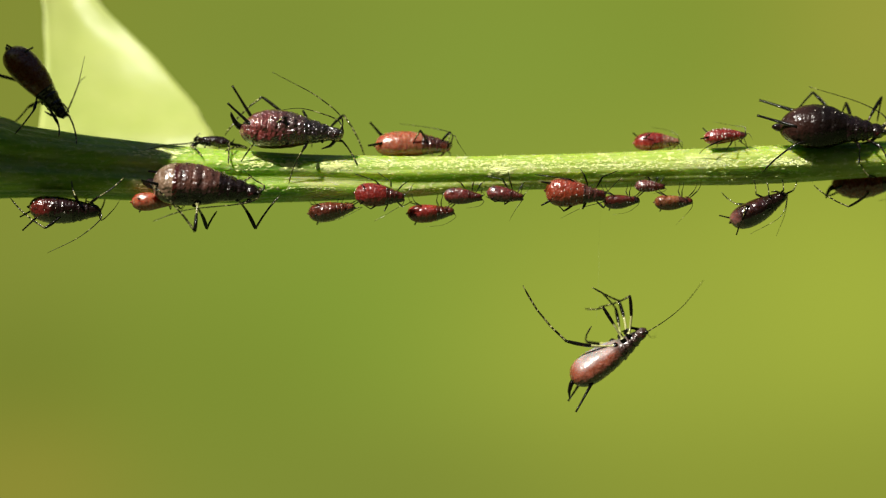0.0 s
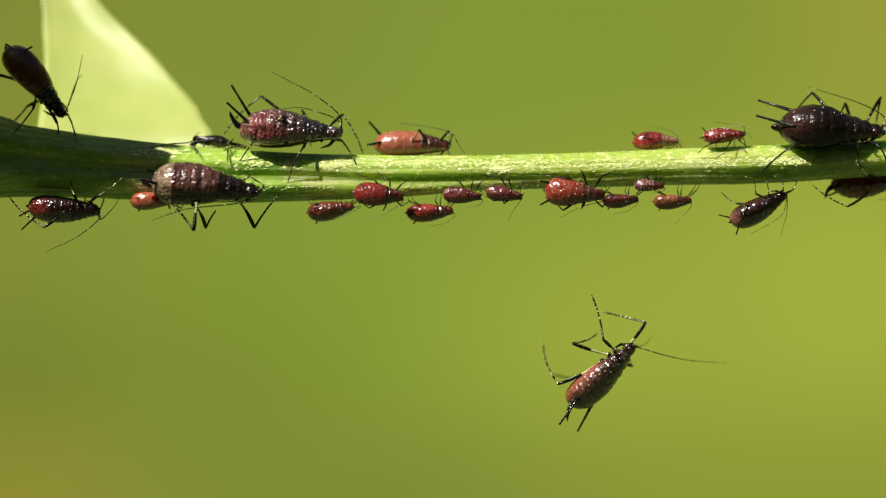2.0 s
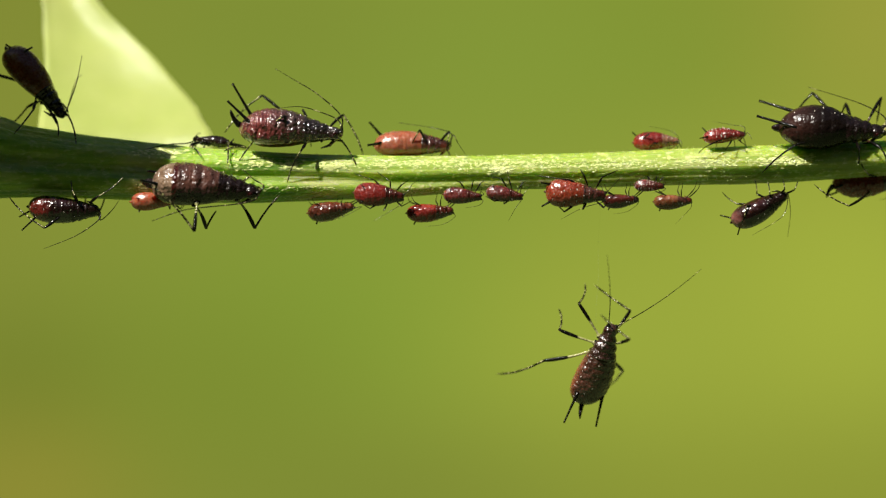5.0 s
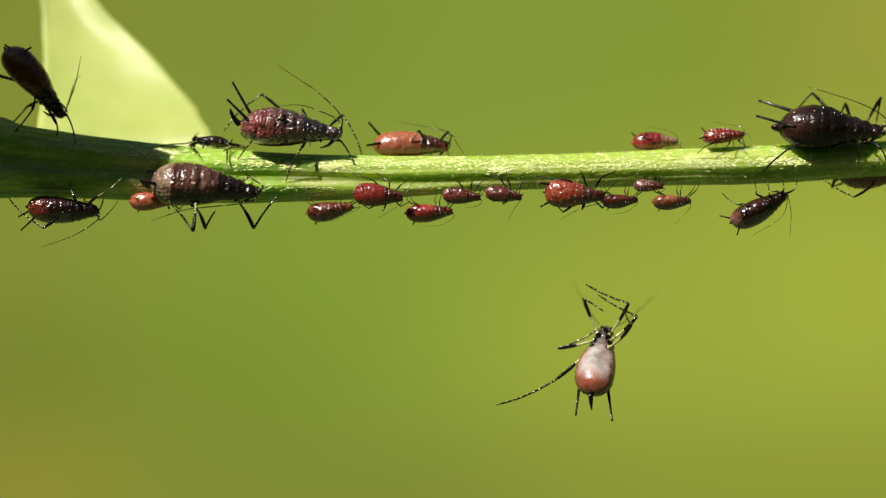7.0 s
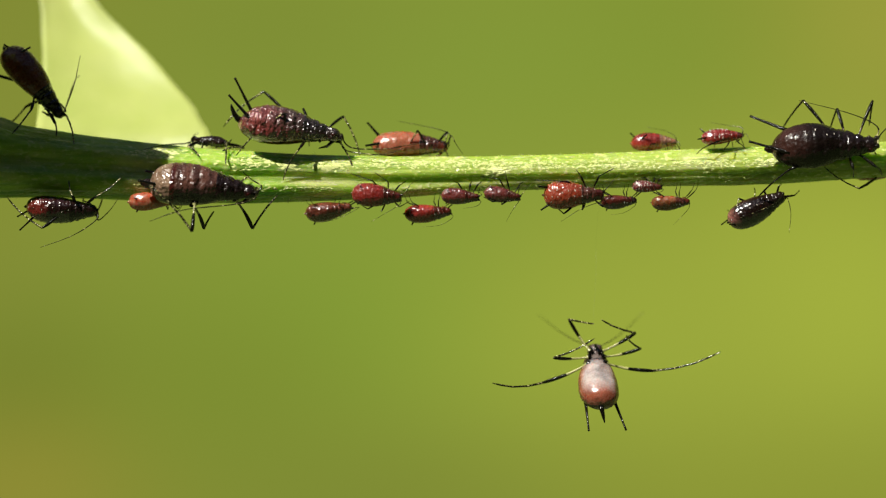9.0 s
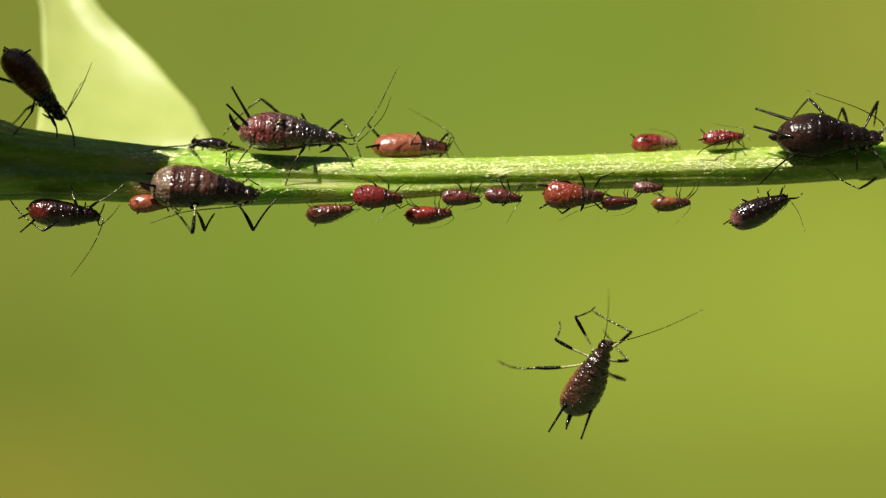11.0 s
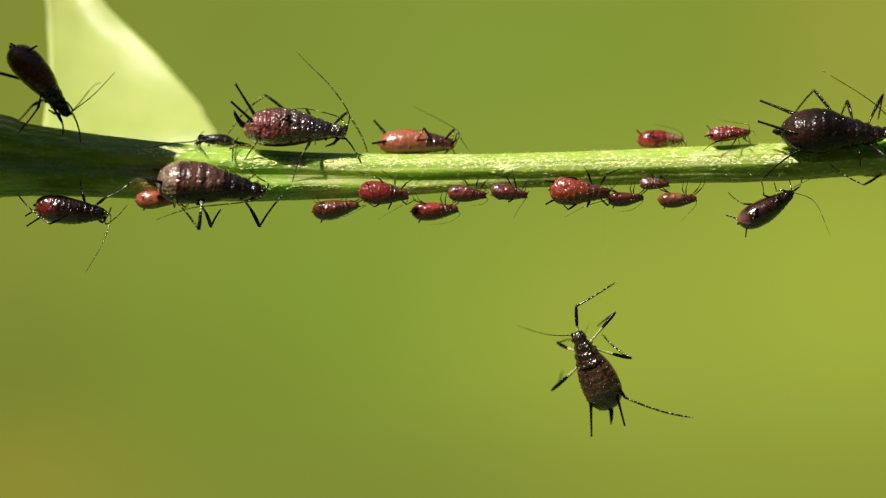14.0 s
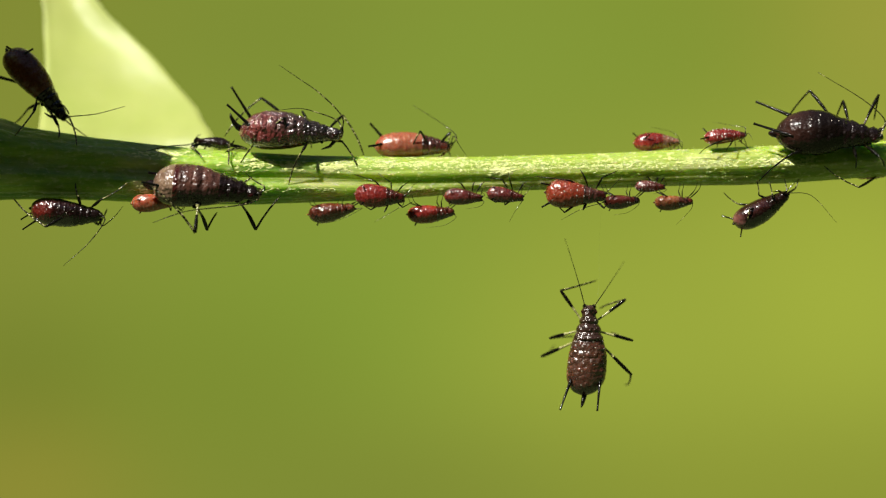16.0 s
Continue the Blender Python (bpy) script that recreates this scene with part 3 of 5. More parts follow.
def limb_pose(hip, knee, foot):
    """Poses of the thigh in the aphid's space and of the shin in the thigh's space."""
    m = frame_along(hip, knee - hip)
    s = frame_along(knee, foot - knee)
    return m, m.inverted() @ s


def build_leg(parent, hip, knee, foot, thick, mats=(BLACK, PALE), pale=0.5):
    """A leg: thigh with a pale base, and under it the long thin shin with its foot."""
    lf, lt = (knee - hip).length, (foot - knee).length
    m, s = limb_pose(hip, knee, foot)
    w = thick * MM
    bm = bmesh.new()
    ks = [-0.04, 0.0, 0.05, 0.09, 0.25, 0.4, 0.5, 0.6, 0.8, 0.95, 1.0]
    rs = [1.3, 1.9, 1.5, 0.66, 0.62, 0.72, 0.85, 1.0, 1.1, 0.9, 0.7]
    tube(bm, [vec(lf * k, 0, lf * 0.05 * math.sin(math.pi * k)) for k in ks], [w * r for r in rs], 8, [1 if 0.05 <= k < pale else 0 for k in ks])
    leg = part("leg", bm, list(mats), parent, "", m)
    bm = bmesh.new()
    ks = [0, 0.05, 0.3, 0.6, 0.82, 0.9, 0.93, 0.97, 1.0]
    rs = [0.8, 0.66, 0.56, 0.52, 0.54, 0.48, 0.3, 0.34, 0.15]
    tube(bm, [vec(lt * k, 0, lt * 0.06 * math.sin(math.pi * k)) for k in ks], [w * r for r in rs], 7, [0] * len(ks))
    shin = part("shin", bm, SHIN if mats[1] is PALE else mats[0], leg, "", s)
    return leg, shin


def build_antenna(parent, pts, thick, mat=FEELER_SKIN):
    """A jointed feeler along pts (aphid's space)."""
    base = pts[0]
    p = smooth_path([q - base for q in pts], 7)
    n = len(p)
    w = thick * MM
    rad = []
    for i in range(n):
        k = i / (n - 1)
        joint = 1.0 + 0.22 * (1 if i % 6 == 0 else 0)
        rad.append(w * (2.4 if k < 0.06 else 1.5 if k < 0.1 else (0.75 - 0.55 * k) * joint))
    bm = bmesh.new()
    tube(bm, p, rad, 7)
    return part("antenna", bm, mat, parent, "", Matrix.Translation(base))


HIPS = [(0.30, 0.055), (0.22, 0.075), (0.12, 0.085)]    # fore, middle, hind: along from the centre, sideways; parts of the length


def aphid(name, length, m, skins, fat=1.0, legs=None, feelers=None, tubes=0.2, tube_tips=None, label="", thick=0.045, pale=0.3, group="", leg_mats=(BLACK, PALE), tube_mat=BLACK, dots=0, depth=0.03, wrinkle=0.02, profile=PROFILE, tall=1.0, tube_base=(-0.36, 0.105, 0.055), horned=True, speck=0.0095, stump=1.0):
    """An aphid at the world pose m (metres). skins: abdomen, thorax and head material. legs: {0..5: (knee, foot)} in the world, even = its left,
    fore to hind; the rest stand on the stem by themselves. feelers: two world polylines."""
    root = tagged(new(name), label, "aphid", group)
    root.matrix_basis = m
    inv = m.inverted()
    L = length
    young = profile is YOUNG or profile is PEAR
    part("abdomen", body_piece(0.0, 0.66, L, fat, 7, depth, wrinkle, dots=dots, profile=profile, tall=tall, dot_size=speck), [skins[0], GLINT_SPECK], root)
    # the young always get a few painted glints on the thorax
    part("thorax", body_piece(0.61, 0.885, L, fat, 3, max(depth * 1.5, 0.05), wrinkle * 1.5, 40, dots=max(dots // 2, 2 if young else 0), shrink=1.0, profile=profile, tall=tall, dot_size=min(speck, 0.016)), [skins[1], GLINT_SPECK], root)
    part("head", body_piece(0.86, 1.0, L, fat, 0, 0.0, wrinkle, 20, profile=profile), skins[2], root)
    for s in (1, -1):
        part("eye", ball(vec(0.425 * L, s * 0.076 * L, 0.022 * L) * MM, 0.02 * L * MM, (1, 0.8, 1)), EYE, root)
    # tail: a curved black horn on the grown ones, a short cone on the young
    bm = bmesh.new()
    if young or not horned:
        tube(bm, [vec(x * L, 0, z * L) * MM for x, z in ((-0.47, 0), (-0.475 - 0.035 * stump, 0.004), (-0.475 - 0.06 * stump, 0.006))], [0.03 * stump * L * MM, 0.024 * stump * L * MM, 0.008 * stump * L * MM], 10)
    else:
        tube(bm, [vec(x * L, 0, z * L) * MM for x, z in ((-0.47, 0.03), (-0.515, 0.05), (-0.55, 0.09), (-0.58, 0.145), (-0.59, 0.18))], [0.034 * L * MM, 0.03 * L * MM, 0.023 * L * MM, 0.017 * L * MM, 0.006 * L * MM], 10)
    part("tail", bm, BLACK if horned and not young else skins[2], root)
    # the two tubes on the back
    for i, s in enumerate((1, -1)):
        b = vec(tube_base[0] * L, s * tube_base[1] * L * fat, tube_base[2] * L * fat) * MM
        if tube_tips and tube_tips[i]:
            tip = inv @ tube_tips[i]
        elif young:
            b = vec(-0.30 * L, s * 0.10 * L * fat, 0.10 * L * fat) * MM
            tip = b + vec(-0.06 * L, s * 0.07 * L, tubes * 1.0 * L) * MM
        else:
            tip = vec(-0.36 * L - tubes * L * 0.95, s * (0.115 + tubes * 0.12) * L, (0.06 + tubes * 0.3) * L) * MM
        bm = bmesh.new()
        d = tip - b
        w = (0.024 if young else 0.0185) * L * MM
        tube(bm, [b, b + d * 0.1, b + d * 0.4, b + d * 0.75, b + d * 0.95, tip], [w * 1.35, w, w * 0.8, w * 0.62, w * 0.6, w * 0.72], 9)
        part("cornicle", bm, tube_mat, root)
    # beak
    bm = bmesh.new()
    tube(bm, [vec(0.43 * L, 0, -0.05 * L) * MM, vec(0.38 * L, 0, -0.11 * L) * MM, vec(0.30 * L, 0, -0.14 * L) * MM], [0.02 * L * MM, 0.016 * L * MM, 0.006 * L * MM], 8)
    part("beak", bm, skins[2], root)
    out = {"root": root, "legs": [], "feelers": []}
    for i in range(6):
        row, s = i // 2, 1 if i % 2 == 0 else -1
        hx, hy = HIPS[row]
        hip = vec(hx * L, s * hy * L, -0.05 * L) * MM
        if legs and i in legs:
            if legs[i] is None:
                continue
            knee, foot = inv @ legs[i][0], inv @ legs[i][1]
            if len(legs[i]) > 2:
                hip = inv @ legs[i][2]
        else:
            reach = (0.24, 0.05, -0.30)[row]
            goal = m @ vec((hx + reach) * L * MM, s * 0.30 * L * MM, -0.2 * L * MM)
            foot = inv @ on_stem(goal)
            mid = (hip + foot) / 2
            knee = mid + vec((0.03, 0.0, -0.05)[row] * L, s * 0.13 * L, 0.13 * L) * MM
        out["legs"].append(build_leg(root, hip, knee, foot, thick, leg_mats, pale))
    for i, s in enumerate((1, -1)):
        b = vec(0.485 * L, s * 0.045 * L, 0.012 * L) * MM
        if feelers and i < len(feelers):
            if feelers[i] is None:
                continue
            pts = [b] + [inv @ p for p in feelers[i]]
        else:
            pts = [b, b + vec(0.07 * L, s * 0.05 * L, 0.05 * L) * MM, b + vec(-0.05 * L, s * 0.16 * L, 0.15 * L) * MM, b + vec(-0.38 * L, s * 0.24 * L, 0.17 * L) * MM]
        out["feelers"].append(build_antenna(root, pts, thick * 0.72))
    return out


RED = chitin("red_skin", rgb(0.19, 0.021, 0.016), rgb(0.29, 0.036, 0.024), 2.0, 0.24, 0.25, 0.6, None, None, 0.5, None, (0.12, 0.4), None, 0.5)
BRICK = chitin("brick_red_skin", rgb(0.25, 0.045, 0.020), rgb(0.36, 0.074, 0.034), 2.1, 0.24, 0.25, 0.7, None, None, 0.55, None, (0.12, 0.4), None, 0.6)
TAWNY = chitin("tawny_skin", rgb(0.15, 0.052, 0.020), rgb(0.25, 0.092, 0.036), 1.4, 0.22, 0.3, 0.7, None, None, 0.4, None, (0.12, 0.4), None, 0.5)
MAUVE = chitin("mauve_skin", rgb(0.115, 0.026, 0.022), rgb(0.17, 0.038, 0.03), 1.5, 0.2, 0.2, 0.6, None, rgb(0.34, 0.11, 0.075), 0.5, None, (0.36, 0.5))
ORANGE = chitin("orange_skin", rgb(0.33, 0.108, 0.056), rgb(0.27, 0.078, 0.042), 2.4, 0.34, 0.15, 0.7, None, None, 0.3, None, (0.12, 0.4), None, 0.4)
RUST = chitin("rust_skin", rgb(0.09, 0.024, 0.013), rgb(0.15, 0.038, 0.020), 2.0, 0.2, 0.25, 0.5, None, None, 0.6)
DUSTY = chitin("dusty_pink_skin", rgb(0.26, 0.12, 0.07), rgb(0.32, 0.14, 0.08), 1.5, 0.25, 0.3, 0.3, None, None, 0.8)
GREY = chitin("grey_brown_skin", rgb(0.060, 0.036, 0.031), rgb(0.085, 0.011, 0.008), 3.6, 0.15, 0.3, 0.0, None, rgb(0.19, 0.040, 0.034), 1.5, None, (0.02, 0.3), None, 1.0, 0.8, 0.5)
DARK = chitin("dark_brown_skin", rgb(0.011, 0.006, 0.005), rgb(0.016, 0.006, 0.004), 3.4, 0.2, 0.25, 0.0, None, None, 0.7, None, (0.12, 0.4), None, 0.5, 0.35)
JET = chitin("black_brown_skin", rgb(0.008, 0.005, 0.004), rgb(0.009, 0.004, 0.003), 3.8, 0.24, 0.25, 0.0, None, rgb(0.045, 0.018, 0.013), 0.4, None, (0.10, 0.38), None, 0.3, 0.2, 0.5)
MAROON = chitin("maroon_skin", rgb(0.045, 0.010, 0.007), rgb(0.11, 0.019, 0.011), 3.0, 0.16, 0.35, 0.1, None, None, 0.45)
# dark flank and dimmed cap carry the body's painted lower-side shade
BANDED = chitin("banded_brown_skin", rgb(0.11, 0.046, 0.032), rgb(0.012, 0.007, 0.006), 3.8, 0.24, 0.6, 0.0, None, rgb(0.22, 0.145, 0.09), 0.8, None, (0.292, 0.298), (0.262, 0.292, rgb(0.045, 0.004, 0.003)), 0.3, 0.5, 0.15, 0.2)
UMBER = chitin("umber_skin", rgb(0.16, 0.045, 0.014), rgb(0.21, 0.058, 0.018), 3.0, 0.28, 0.15, 0.3, None, None, 0.2, None, (0.12, 0.4), None, 0.2)
BROWNISH = chitin("red_brown_skin", rgb(0.075, 0.026, 0.018), rgb(0.10, 0.028, 0.018), 2.4, 0.18, 0.35, 0.2, None, None, 0.8)
SOOT = chitin("soot_brown_skin", rgb(0.026, 0.018, 0.015), rgb(0.025, 0.009, 0.006), 3.6, 0.2, 0.4, 0.0, None, None, 1.3, None, (0.12, 0.4), None, 1.0, 0.9)
PLUM = chitin("plum_skin", rgb(0.010, 0.005, 0.004), rgb(0.034, 0.009, 0.007), 2.2, 0.16, 0.2, 0.1, None, rgb(0.30, 0.12, 0.10), 0.45, None, (0.30, 0.46), None, 0.9, 0.5)
WINE = chitin("wine_skin", rgb(0.012, 0.004, 0.003), rgb(0.03, 0.007, 0.005), 2.4, 0.22, 0.2, 0.0, None, rgb(0.15, 0.018, 0.012), 0.6, None, (0.14, 0.34))
PINK = chitin("pink_skin", rgb(0.36, 0.115, 0.062), rgb(0.33, 0.085, 0.040), 1.7, 0.2, 0.2, 0.9, None, None, 0.4, None, (0.12, 0.4), None, 0.7)


def P(*pts):
    """World points from (chart x, chart y, depth)."""
    return [at(*p) for p in pts]


def chart_pose(tail, head, phi):
    return body_pose(at(*tail), at(*head), phi), (at(*head) - at(*tail)).length / MM


# standing aphids: the side view has its back up (phi -90 when the head points to +x)
def put_aphid(tail, head, phi, skins, **more):
    m, L = chart_pose(tail, head, phi)
    return aphid("aphid", L, m, skins, **more)


def hang(tail, head):
    """Legs of a nymph that hangs under the stem: feet along its lower edge, knees bent out between."""
    out = {}
    for i in range(6):
        row, far = i // 2, i % 2
        k = (0.98, 0.66, 0.2)[row] + (0.06 if far else -0.04)
        px = tail[0] + (head[0] - tail[0]) * k
        low = lerp_table(STEM, px)[1]
        py = tail[1] + (head[1] - tail[1]) * k
        y = tail[2] + (0.35 if i % 2 == 0 else -0.3)
        out[i] = (at(px + (6, 0, -8)[row], (low + py) / 2 - 4, y - 0.1), at(px + (12, 3, -14)[row], low - 5, y * 0.5 - 0.15))
    return out


def build_colony():
    made = {}
    made["shaded"] = put_aphid((13, 88, -0.2), (114, 208, -0.2), -70, (UMBER, DARK, DARK), fat=1.04, profile=GROWN, horned=False, thick=0.055, tube_tips=[at(12, 80, -0.5), at(59, 84, -0.6)], depth=0.012, wrinkle=0.01, label="dark brown aphid head-down on the shaded stem before a leaf",
        feelers=[P((122, 190, -0.4), (138, 150, -0.6), (150, 100, -0.7)), P((122, 192, 0.2), (140, 148, 0.4), (152, 136, 0.6))],
        legs={0: (at(112, 185, -0.6), at(122, 200, -0.9)), 1: (at(122, 205, -0.3), at(136, 256, -1.1)), 3: (at(103, 220, -0.6), at(104, 242, -1.2)), 5: (at(60, 195, -0.8), at(26, 238, -1.2)), 4: (at(-20, 130, 0.4), at(-40, 205, 0.3)), 2: (at(50, 190, 0.6), at(20, 222, 0.8))})
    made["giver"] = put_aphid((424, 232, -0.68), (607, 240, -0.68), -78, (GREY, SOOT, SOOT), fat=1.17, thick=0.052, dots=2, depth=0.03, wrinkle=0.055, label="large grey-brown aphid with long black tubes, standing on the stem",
        tube_tips=[at(411, 152, -0.2), at(403, 183, -1.1)],
        feelers=[P((603, 206, -0.5), (560, 170, -0.4), (520, 148, -0.3), (482, 128, -0.2)), P((600, 215, -0.5), (565, 200, -0.7), (530, 192, -0.8), (492, 196, -0.9))],
        legs={0: (at(608, 204, 0.5), at(645, 276, 0.3)), 1: (at(606, 250, -0.5), at(634, 297, -0.7)), 2: (at(536, 196, 0.1), at(552, 262, 0.4)), 3: (at(537, 265, -1.3), at(511, 326, -0.8), at(548, 250, -0.9)),
              4: (at(464, 172, 0.3), at(398, 240, 0.4)), 5: (at(504, 207, -1.5), at(424, 290, -0.8), at(508, 254, -1.15))})
    made["orange"] = put_aphid((664, 258, 0.35), (798, 261, 0.35), -80, (ORANGE, BROWNISH, RUST), fat=1.02, thick=0.042, depth=0.008, profile=YOUNG, label="orange-brown aphid nymph with black tubes on the sunlit stem",
        tube_tips=[at(655, 217, 0.7), at(652, 258, -0.2)],
        feelers=[P((800, 238, 0.2), (770, 228, 0.6), (706, 219, 0.9)), P((803, 240, -0.2), (812, 255, -0.3), (825, 274, -0.4))],
        legs={3: (at(744, 231, -0.3), at(728, 266, -0.1)), 1: (at(797, 233, 0.1), at(792, 268, 0.1)), 5: (at(692, 262, 0.9), at(676, 276, 0.7))})
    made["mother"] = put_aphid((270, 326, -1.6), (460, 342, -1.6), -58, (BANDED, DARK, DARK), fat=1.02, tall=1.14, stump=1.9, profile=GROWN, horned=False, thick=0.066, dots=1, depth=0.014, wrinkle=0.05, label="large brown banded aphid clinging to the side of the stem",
        tube_tips=[at(262, 303, -1.5), at(250, 320, -2.3)],
        feelers=[P((455, 352, -2.0), (420, 362, -2.2), (330, 372, -2.4), (270, 392, -2.5)), P((468, 330, -1.7), (450, 318, -1.7), (430, 300, -1.7))],
        legs={0: (at(432, 322, -1.1), at(446, 312, -0.9)), 2: (at(400, 316, -1.2), at(396, 304, -1.0)), 4: (at(372, 308, -1.3), at(352, 300, -1.1)), 5: (at(345, 410, -2.6), at(266, 326, -2.75), at(350, 360, -2.1)), 3: (at(366, 405, -1.2), at(384, 374, -0.6), at(345, 362, -1.9)), 1: (at(452, 405, -1.3), at(497, 345, -1.1))})
    made["newborn"] = put_aphid((233, 358, -0.95), (322, 352, -0.95), 30, (PINK, PINK, PINK), fat=0.92, profile=PEAR, depth=0.0, wrinkle=0.006, thick=0.026, tubes=0.05, label="small pink aphid newborn under its mother",
        tube_mat=BROWN)
    made["low_left"] = put_aphid((52, 366, -0.9), (177, 373, -0.9), 62, (WINE, DARK, DARK), fat=1.06, profile=STOUT, depth=0.02, wrinkle=0.05, horned=False, thick=0.052, dots=3, label="dark maroon aphid hanging under the shaded stem",
        tube_tips=[at(36, 384, -0.6), at(40, 408, -1.2)],
        feelers=[P((178, 388, -1.2), (140, 420, -1.5), (84, 448, -1.7)), P((180, 390, -0.8), (200, 372, -0.8), (214, 352, -0.8))],
        legs={4: (at(80, 404, -1.5), at(17, 349, -1.1)), 0: (at(172, 350, -1.4), at(220, 314, -1.4)), 2: (at(133, 347, -1.5), at(127, 320, -1.3))})
    # tail, head, turn, skins, fatness, label, and what is known of tubes, legs and feelers
    nymphs = [
        ((546, 378, -0.5), (628, 366, -0.5), 60, (RUST, RUST, RUST), 1.2, "brown aphid nymph hanging under the stem",
         dict(feelers=[None, P((640, 368, -0.9), (600, 388, -1.0), (560, 396, -1.0))])),
        ((628, 342, -1.1), (716, 350, -1.1), 5, (RED, MAROON, MAROON), 1.2, "red aphid nymph on the stem's lower side",
         dict(tubes=0.12, feelers=[P((722, 340, -1.2), (732, 326, -1.1), (745, 318, -1.0)), P((712, 362, -1.4), (690, 376, -1.5), (662, 392, -1.5))],
              legs={4: (at(664, 320, -1.3), at(626, 307, -0.9)), 2: (at(692, 322, -1.3), at(668, 305, -0.9)), 0: (at(712, 328, -1.2), at(724, 320, -0.8)), 5: (at(656, 370, -1.3), at(640, 360, -0.8)), 3: (at(680, 374, -1.3), at(690, 352, -0.8)), 1: (at(712, 366, -1.2), at(730, 356, -0.8))})),
        ((721, 378, -0.5), (804, 374, -0.5), 55, (RED, MAROON, MAROON), 1.1, "dark red aphid nymph hanging under the stem",
         dict(feelers=[None, P((806, 385, -0.9), (785, 398, -1.0), (752, 402, -1.0))])),
        ((786, 345, -1.0), (853, 350, -1.0), 10, (MAUVE, MAROON, MAROON), 1.12, "small mauve-red aphid nymph on the stem's lower side", {}),
        ((862, 340, -1.0), (926, 350, -1.0), 0, (MAUVE, MAROON, MAROON), 1.12, "small mauve-red aphid nymph on the stem's lower side",
         dict(feelers=[P((930, 342, -1.1), (940, 330, -1.0), (948, 322, -0.9)), P((922, 358, -1.2), (912, 372, -1.3), (901, 392, -1.3))],
              legs={4: (at(889, 317, -1.2), at(855, 312, -0.8)), 2: (at(902, 318, -1.2), at(899, 303, -0.8)), 5: (at(876, 357, -1.2), at(860, 348, -0.7)), 3: (at(893, 362, -1.2), at(893, 346, -0.7))})),
        ((966, 338, -1.0), (1072, 347, -1.0), 0, (BRICK, BROWNISH, MAROON), 1.16, "plump red aphid nymph with pale specks under the stem",
         dict(thick=0.036, profile=PEAR, speck=0.013, dots=6, tube_tips=[at(958, 322, -1.3), at(958, 364, -1.2)], feelers=[P((1078, 336, -1.2), (1092, 322, -1.0), (1104, 310, -0.9)), P((1066, 358, -1.4), (1030, 368, -1.5), (992, 387, -1.6))],
              legs={4: (at(1010, 318, -1.3), at(946, 309, -0.9)), 2: (at(1034, 310, -1.4), at(1027, 299, -0.9)), 0: (at(1066, 314, -1.3), at(1094, 302, -0.9)), 5: (at(998, 374, -1.2), at(982, 358, -0.7)), 3: (at(1031, 370, -1.2), at(1036, 348, -0.7)), 1: (at(1068, 368, -1.2), at(1080, 352, -0.7))})),
        ((1068, 357, -0.95), (1132, 354, -0.95), 60, (MAROON, MAROON, DARK), 1.15, "small dark aphid nymph under the stem",
         dict(feelers=[None, P((1128, 364, -0.9), (1110, 376, -1.0), (1086, 380, -1.0))])),
        ((1124, 329, -0.75), (1176, 331, -0.75), -10, (MAUVE, MAROON, MAROON), 1.05, "tiny reddish aphid nymph with specks on the stem", {}),
        ((1158, 358, -1.0), (1226, 356, -1.0), 65, (TAWNY, BROWNISH, MAROON), 1.15, "brown aphid nymph hanging under the stem",
         dict(feelers=[None, P((1224, 368, -0.9), (1212, 382, -1.0), (1196, 398, -1.0))])),
        ((1122, 254, 0.4), (1203, 252, 0.4), -80, (RED, DUSTY, DUSTY), 1.2, "red aphid nymph on the stem's sunlit top",
         dict(tube_tips=[at(1120, 235, 0.6), at(1150, 238, -0.1)], feelers=[P((1200, 242, 0.5), (1185, 232, 0.7), (1150, 225, 0.8)), P((1206, 250, 0.2), (1208, 258, 0.1), (1207, 264, 0.1))])),
        ((1246, 246, -0.4), (1320, 240, -0.4), -75, (RED, RED, MAROON), 1.1, "small red aphid nymph with pale specks on the stem",
         dict(tube_tips=[at(1244, 227, -0.1), at(1240, 246, -0.8)], feelers=[P((1318, 226, -0.2), (1295, 222, 0.0), (1262, 216, 0.2)), P((1324, 236, -0.6), (1328, 240, -0.7), (1332, 248, -0.8))],
              legs={5: (at(1256, 258, -0.9), at(1237, 273, -0.7)), 3: (at(1292, 257, -0.9), at(1285, 268, -0.8)), 1: (at(1313, 253, -0.8), at(1324, 263, -0.6))})),
    ]
    for tail, head, phi, skins, fat, label, more in nymphs:
        settings = dict(fat=fat, thick=0.027, tubes=0.07 if phi >= 50 else 0.13, depth=0.005, wrinkle=0.035, dots=7 if "speck" in label else 0, speck=0.022, profile=YOUNG, label=label, group="aphid nymphs on the stem", leg_mats=(BLACK, BROWN))
        if phi >= 50:
            settings["legs"] = hang(tail, head)
            settings["thick"] = 0.021
        settings.update(more)
        bug = put_aphid(tail, head, phi, skins, **settings)
        if "plump" in label:
            made["plump"] = bug
    made["husk"] = put_aphid((408, 256, -0.1), (348, 247, -0.1), 80, (DARK, DARK, DARK), fat=1.0, thick=0.062, pale=0.0, tubes=0.1, label="small thin black aphid half hidden behind the stem",
        legs={0: (at(338, 259, -0.3), at(358, 278, -1.0)), 2: (at(405, 250, 0.0), at(404, 290, -1.2)), 4: (at(436, 262, 0.3), at(398, 268, -0.9))},
        feelers=[P((335, 254, 0.2), (290, 258, -0.4), (236, 272, -0.9)), P((348, 240, 0.9), (356, 236, 1.0))])
